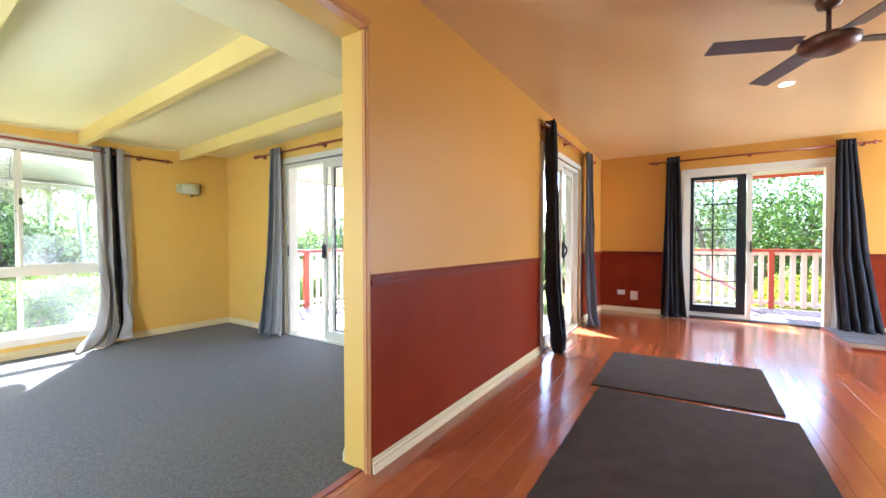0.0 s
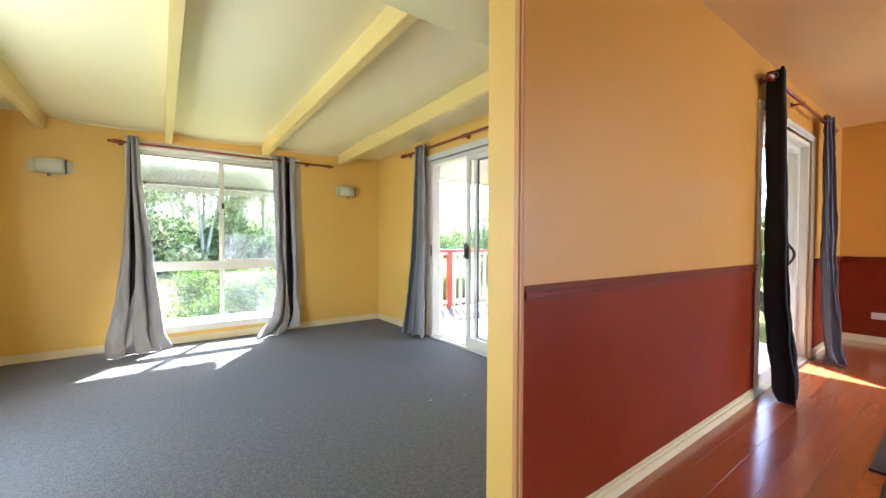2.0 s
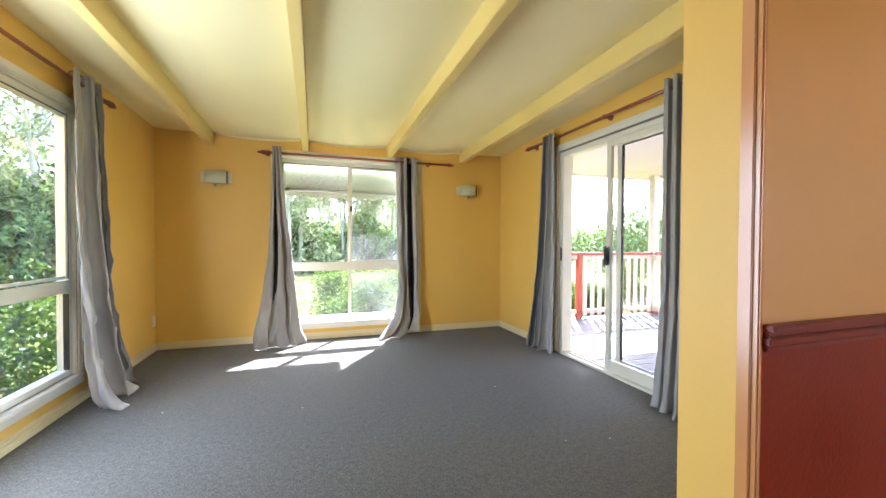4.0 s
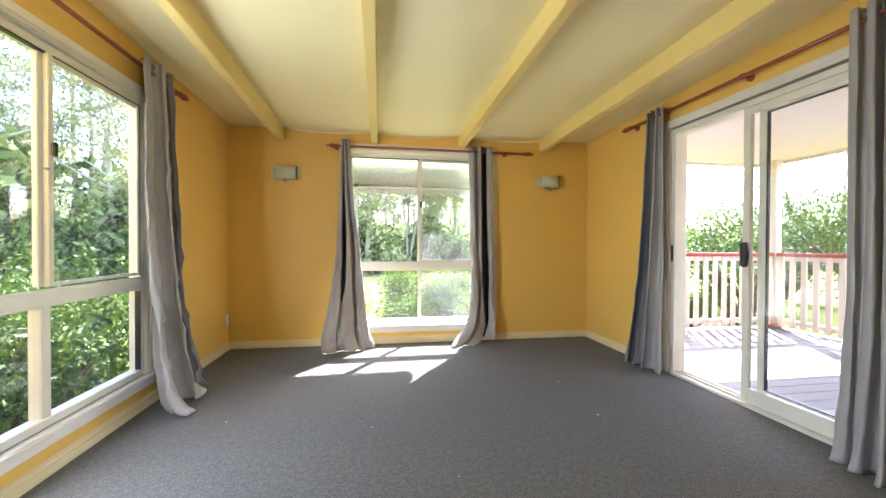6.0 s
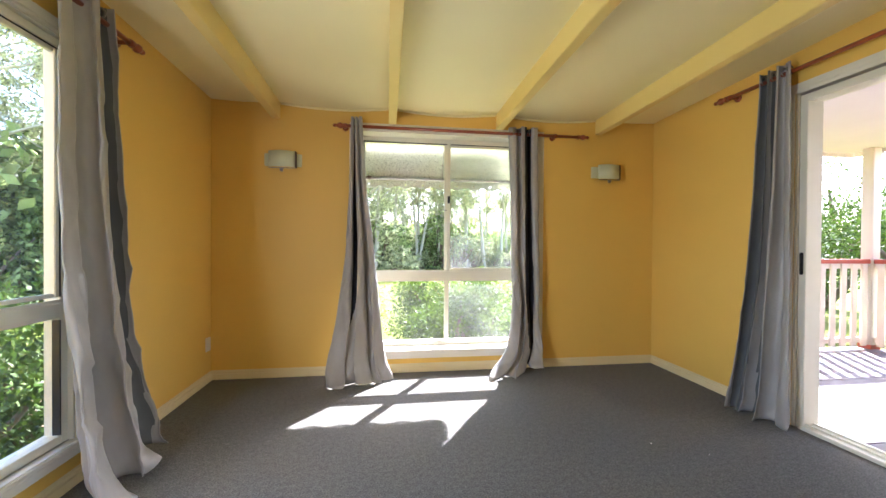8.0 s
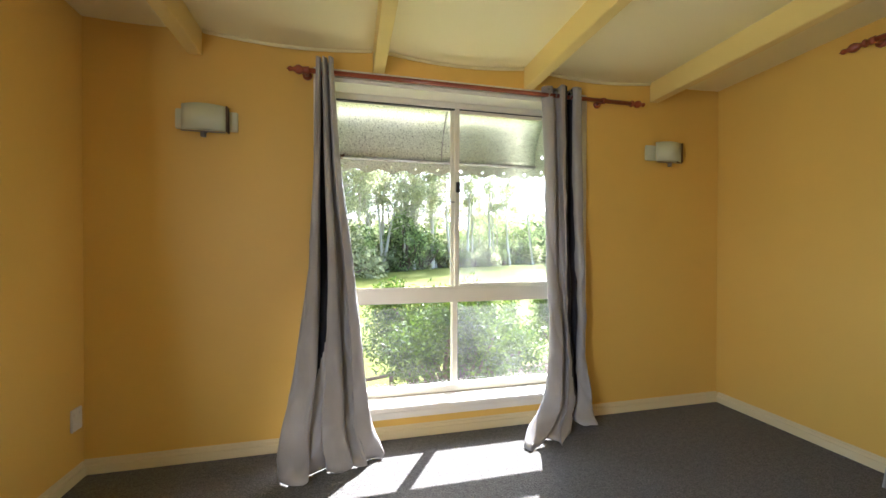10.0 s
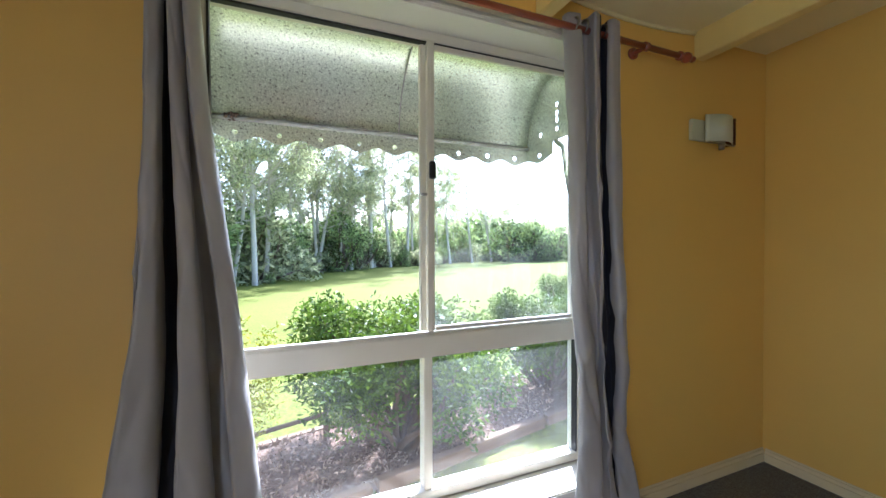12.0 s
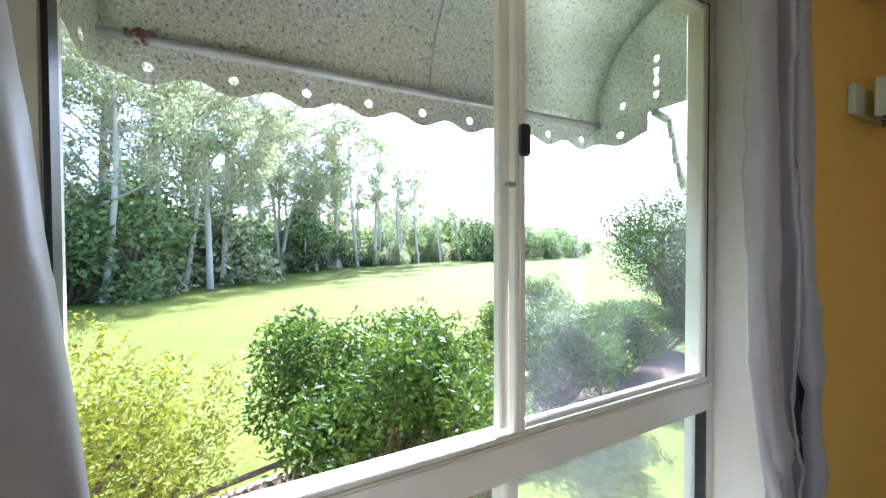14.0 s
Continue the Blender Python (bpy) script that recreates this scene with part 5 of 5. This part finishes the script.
def bush(name, seed, rx, h, mat, count, leaf_l, leaf_w, label, group="", lobes=9, twigs=True, category="shrub", low=0.42, shoots=0, hollow=0.5, dome=False):
    rng = random.Random(seed)
    t = thing(name, (0, 0, 0), label, category, group)
    clumps = []
    bm = bmesh.new()
    for k in range(lobes):
        a, d = rng.uniform(0, 6.28), rx * math.sqrt(rng.uniform(0.02, 0.75))
        f = rng.uniform(0, 1)
        z = h * (low + (0.82 - low) * f) * (1 - 0.25 * d / rx)
        if dome:
            d *= 1.12 * math.sqrt(1 - 0.62 * f * f)
            z = h * (low + (0.80 - low) * f)
        cr = rx * (rng.uniform(0.2, 0.36) if dome else rng.uniform(0.3, 0.48))
        clumps.append((math.cos(a) * d, math.sin(a) * d, z, cr, min(cr, h * 0.26)))
        if twigs:
            branch(bm, (rng.uniform(-0.06, 0.06), rng.uniform(-0.06, 0.06), -0.1), (math.cos(a) * d, math.sin(a) * d, z), 0.028 * h, 0.008 * h, rng, 0.15, 4, 6)
    if twigs:
        part("trunk", bm, TWIG, t, "", True)
    else:
        bm.free()
    for k in range(shoots):
        x, y, z, cr, cz = rng.choice(clumps[:lobes])
        a, up = rng.uniform(0, 6.28), rng.uniform(0.14, 0.30) * h
        clumps.append((x + math.cos(a) * cr * 0.7, y + math.sin(a) * cr * 0.7, z + cz * 0.75 + up * 0.4, 0.055 * h, up * 0.6))
    crown = new("foliage", leaves_mesh("foliage", clumps, count, leaf_l, leaf_w, mat, seed, hollow))
    crown.parent = t
    return t


def spread(first, spots):
    """Copies of a plant at (x, y, scale, turn); the first spot takes the plant itself."""
    for k, (x, y, s, turn) in enumerate(spots):
        m = Matrix.Translation((x, y, land(x, y) - 0.05)) @ Matrix.Rotation(0.05 * math.sin(k * 2.1), 4, "X") @ Matrix.Rotation(0.06 * math.sin(k * 3.7), 4, "Y") @ Matrix.Rotation(turn, 4, "Z") @ Matrix.Diagonal((s, s, s * (0.92 + 0.16 * ((k * 37) % 10) / 10), 1))
        if k == 0:
            first.matrix_basis = m
        else:
            copy = copy_thing(first, Matrix.Identity(4))
            copy.matrix_basis = m


rng = random.Random(77)
EDGE = [(-30, 9), (-16, 18), (-6, 25), (-1, 29), (3.5, 40), (12, 47), (24, 53), (40, 58), (62, 60)]


def edge_point(t):
    k = min(int(t), len(EDGE) - 2)
    (x0, y0), (x1, y1) = EDGE[k], EDGE[k + 1]
    return x0 + (x1 - x0) * (t - k), y0 + (y1 - y0) * (t - k)


gums = [gum_tree(101, 17, 0.02, False), gum_tree(102, 19, -0.03, False), gum_tree(103, 15, 0.0, True), gum_tree(104, 16, 0.04, False)]
spots = [[], [], [], []]
spots[0].append((-0.6, 33.6, 1.0, 0.4))
spots[2].append((3.6, 42.6, 1.1, 0.2))
spots[1].append((-3.2, 31.6, 0.95, 1.0))
spots[3].append((-5.2, 30.2, 1.0, 2.0))
for k, (x, y, s) in enumerate(((7.5, 46.5, 1.15), (10.0, 47.8, 1.2), (12.5, 48.5, 1.15), (15.0, 50.0, 1.15), (18.5, 50.8, 1.02), (22.0, 52.4, 1.05), (26.0, 53.6, 1.0), (30.0, 55.0, 0.92), (34.5, 56.5, 0.8), (40.0, 58.0, 0.64))):
    spots[(0, 1, 3)[k % 3]].append((x, y, s, k * 1.7))
for k in range(26):
    x, y = edge_point(rng.uniform(0, 7.9))
    back = rng.uniform(0.5, 13)
    spots[k % 4 if k % 4 != 2 else 1].append((x - back * 0.55 + rng.uniform(-1.5, 1.5), y + back * 0.8 + rng.uniform(-1, 1), rng.uniform(0.75, 1.1) * (0.72 if x > 20 else 1), rng.uniform(0, 6.28)))
for k in range(9):
    x, y = edge_point(1.1 + 1.9 * k / 8)
    back = 1.0 + (k * 4) % 5
    spots[(1, 0, 3)[k % 3]].append((x - back * 0.5, y + back * 0.8, 0.85 + 0.06 * ((k * 5) % 4), k * 2.3))
for k in range(15):
    x, y = edge_point(3.1 + 2.6 * k / 14)
    back = 1.5 + (k * 5) % 7
    spots[(0, 1, 3)[k % 3]].append((x - back * 0.4, y + back * 0.8, 1.02 - 0.022 * k + 0.05 * ((k * 3) % 4), k * 1.9))
for g, s in zip(gums, spots):
    spread(g, s)

G_WOOD = "understorey at the wood's edge"
under = [bush("forest_bush", 201, 2.2, 4.2, DARK_LEAF, 2900, 0.30, 0.14, "dense dark green understorey tree", G_WOOD, 17, True, "tree", 0.12),
         bush("forest_bush", 202, 1.8, 3.0, GUM_LEAF, 2400, 0.26, 0.10, "grey-green leafy understorey bush", G_WOOD, 15, True, "tree", 0.12),
         bush("forest_bush", 203, 2.6, 6.0, DARK_LEAF, 3200, 0.32, 0.15, "tall dark vine-covered understorey tree", G_WOOD, 19, True, "tree", 0.12)]
spots = [[], [], []]
for k in range(105):
    x, y = edge_point(8 * k / 105)
    back = rng.uniform(-0.3, 5.5) if k % 3 else rng.uniform(4, 11)
    i = (k * 7) % 3
    bx, by, size, turn = x - back * 0.5 + rng.uniform(-1, 1), y + back * 0.85 + 1.0, rng.uniform(0.45, 1.4), rng.uniform(0, 6.28)
    if any(abs(bx - tx) < gap and by < ty + 0.5 for tx, ty, gap in ((3.6, 42.6, 2.8), (-0.6, 33.6, 1.5), (-3.2, 31.6, 1.2))):
        size *= 0.35
    spots[i].append((bx, by, size, turn))
for k in range(30):
    x, y = edge_point(1.4 + 4.6 * k / 30)
    back = 2.6 + (k * 7) % 6
    spots[(1, 2, 1, 0)[k % 4]].append((x - back * 0.45, y + back * 0.85 + 1.0, (2.3, 1.35, 2.0, 1.7)[k % 4] * (1 - 0.012 * k), k * 2.9))
spots[2] += [(36.0, 54.0, 1.4, 0.3), (40.5, 53.0, 1.15, 1.9), (45.5, 53.0, 1.0, 3.1)]
spots[0] += [(38.0, 55.5, 1.8, 0.9), (51.0, 52.0, 1.1, 2.2), (33.0, 55.0, 1.9, 4.0)]
for g, s in zip(under, spots):
    spread(g, s)

# far woods closing the view, past the trees
far = bush("far_wood", 301, 9, 11, DARK_LEAF, 5200, 0.9, 0.5, "distant dark wooded ridge", "distant woods", 16, False, "wood")
spread(far, [(x, y, s, x) for x, y, s in ((-24, 38, 0.72), (-12, 48, 0.75), (0, 60, 0.8), (14, 68, 0.8), (30, 72, 0.95), (48, 76, 0.8), (66, 74, 0.7), (84, 62, 0.6), (92, 44, 0.55), (95, 26, 0.5), (92, 8, 0.5), (-38, 26, 1.0), (-40, 8, 1.0), (-38, -8, 1.0), (-22, 22, 0.8), (90, -10, 0.6), (60, -40, 0.9))])

# shrubs outside the tall window
G_SHRUB = "shrubs in the garden bed"
sh = bush("garden_shrub", 407, 1.22, 1.9, SHRUB_LEAF, 30000, 0.062, 0.024, "rounded glossy green shrub in the mulch bed", G_SHRUB, 30, low=0.40, shoots=4, hollow=0.2, dome=True)
spread(sh, [(1.72, 8.15, 1.14, 2.4), (4.55, 8.9, 0.92, 2.2), (6.6, 9.3, 0.82, 4.0), (8.6, 9.8, 0.72, 5.0)])
lime = bush("lime_shrub", 402, 0.75, 1.9, LIME_LEAF, 20000, 0.038, 0.013, "feathery lime green shrub beside the window", G_SHRUB, 16, shoots=22)
spread(lime, [(-0.62, 7.5, 1.2, 0.0), (-1.9, 7.4, 1.2, 2.0)])

# hedge outside the wide window
G_HEDGE = "hedge beside the house"
hd = bush("hedge_shrub", 411, 0.95, 2.1, HEDGE_LEAF, 16000, 0.052, 0.022, "leafy bright green hedge shrub", G_HEDGE, 18, low=0.2, shoots=18, hollow=0.3)
spread(hd, [(-2.5, 1.2, 1.0, 0.1), (-2.4, 2.6, 0.95, 1.3), (-2.6, 3.9, 1.16, 2.6), (-2.7, 5.3, 1.34, 4.1), (-3.7, 4.8, 1.3, 5.0), (-3.6, 3.0, 1.2, 3.0)])
gy = copy_thing(gums[1], Matrix.Identity(4))
gy.matrix_basis = Matrix.Translation((-15.5, 25.0, land(-9, 13))) @ Matrix.Diagonal((0.95, 0.95, 0.9, 1))
gy = copy_thing(gums[0], Matrix.Identity(4))
gy.matrix_basis = Matrix.Translation((-19.5, 22.5, land(-9, 13))) @ Matrix.Diagonal((1.0, 1.0, 1.0, 1))
for k in range(9):
    b2 = copy_thing(gums[(0, 1, 3)[k % 3]], Matrix.Identity(4))
    b2.matrix_basis = Matrix.Translation((-17 - (k * 5) % 9, 9 + 2.1 * k, -1.3)) @ Matrix.Rotation(k * 1.3, 4, "Z") @ Matrix.Diagonal((0.72, 0.72, 0.62 + 0.02 * (k * 7 % 5), 1))
for x, y, k in ((-15, 19, 1.0), (-17.5, 17, 1.2), (-13, 22, 1.1), (-20, 15, 1.2), (-11, 24, 1.0), (-22, 12, 1.2), (-19, 21, 1.5), (-15, 25, 1.4), (-21, 25, 2.0), (-25, 20, 2.0), (-18, 29, 1.9), (-28, 16, 2.1), (-23, 17, 1.7)):
    b2 = copy_thing(under[2 if (x + y) % 2 else 0], Matrix.Identity(4))
    b2.matrix_basis = Matrix.Translation((x, y, land(x, y))) @ Matrix.Rotation(x * y, 4, "Z") @ Matrix.Diagonal((k, k, k, 1))

# trees past the deck and past the landing
G_DECK = "garden trees past the deck"
gt = bush("garden_tree", 421, 1.7, 3.4, HEDGE_LEAF, 12500, 0.072, 0.032, "bushy green garden tree past the deck", G_DECK, 16, True, "tree")
spread(gt, [(10.9, 10.3, 1.28, 0.0), (14.0, 12.4, 0.62, 1.0), (12.6, 7.6, 1.5, 2.0), (13.4, 4.6, 1.15, 3.0), (8.8, 13.8, 0.5, 4.0), (14.5, 1.6, 1.2, 5.0), (13.0, -1.0, 1.35, 0.6), (13.5, -3.6, 1.4, 1.9), (12.8, -6.0, 1.4, 2.9), (15.5, -2.2, 1.7, 3.3), (15.0, 2.8, 1.5, 0.9), (16.8, 14.4, 1.75, 2.4), (18.0, 11.2, 0.85, 3.4)])
hl = bush("hedge_shrub", 431, 0.8, 1.9, LIME_LEAF, 6000, 0.08, 0.035, "yellow-green hedge shrub behind the landing rail", "hedge behind the landing", 12)
spread(hl, [(10.1, -4.2, 1.0, 0.0), (10.2, -3.0, 1.05, 1.0), (10.1, -1.8, 1.0, 2.0), (10.3, -0.6, 1.05, 3.0), (10.2, 0.6, 1.0, 4.0)])
ft = copy_thing(gums[3], Matrix.Identity(4))
ft.matrix_basis = Matrix.Translation((24, 17, -1.3)) @ Matrix.Diagonal((0.62, 0.62, 0.62, 1))

# distant farm shed past the lawn
shed = thing("farm_shed", (62, 42, -1.4), "distant pale farm shed with a flat dark roof", "shed")
part("wall", box(57, 66, 38, 45, -1.6, 2.1, 0.02), WHITE, shed)
part("roof", box(56.2, 66.8, 37.2, 45.8, 2.1, 2.8, 0.03), ROOF, shed)


# ---- boards of floor and deck ----
def boards(parent, mat, x0, x1, y0, y1, z, thick, width, lengths, gap, seed):
    rng = random.Random(seed)
    shared = {}
    y, k = y0, 0
    while y < y1 - 0.01:
        w = min(width, y1 - y)
        x = x0
        first = True
        while x < x1 - 0.02:
            ln = rng.choice(lengths)
            if first and len(lengths) > 1:
                ln = ln * rng.choice((0.4, 0.7, 1.0))
            first = False
            ln = min(ln, x1 - x)
            if x1 - x - ln < 0.25:
                ln = x1 - x
            key = (round(ln, 2), round(w, 3))
            if key not in shared:
                bm = bmesh.new()
                add_box(bm, gap / 2, ln - gap / 2, gap / 2, w - gap / 2, -thick, 0, 0.0)
                top_e = [e for e in bm.edges if all(v.co.z > -0.0001 for v in e.verts)]
                bmesh.ops.bevel(bm, geom=top_e, offset=min(0.0015, gap), segments=1, affect="EDGES")
                shared[key] = mesh_of("board", bm, mat)
            b = new("board", shared[key])
            b.location = (x, y, z)
            b.parent = parent
            x += ln
        y += w
        k += 1


boards(deck, DECK, DX0, DX1, DY0, DY1 + 0.02, DZ, 0.026, 0.142, [DX1 - DX0], 0.006, 3)
landing = bpy.data.objects["deck_landing_frame"]
boards(landing, DECK, LX0, LX1, LY0, LY1, DZ, 0.026, 0.142, [LX1 - LX0], 0.006, 4)
boards(floor_t, TIMBER, 0.3, FAR_E, -2.6, PART_S + 0.058, 0.0, 0.0055, 0.13, [1.82, 1.4, 2.2], 0.0008, 5)
bm = bmesh.new()
add_box(bm, WEST_2, FAR_E, SOUTH, -2.602, -0.0055, 0.0)
add_box(bm, WEST_2, 0.298, -2.6, PART_S + 0.058, -0.0055, 0.0)
tagged(part("floor_rest", bm, TIMBER, floor_t), "", "", "", "stuff")
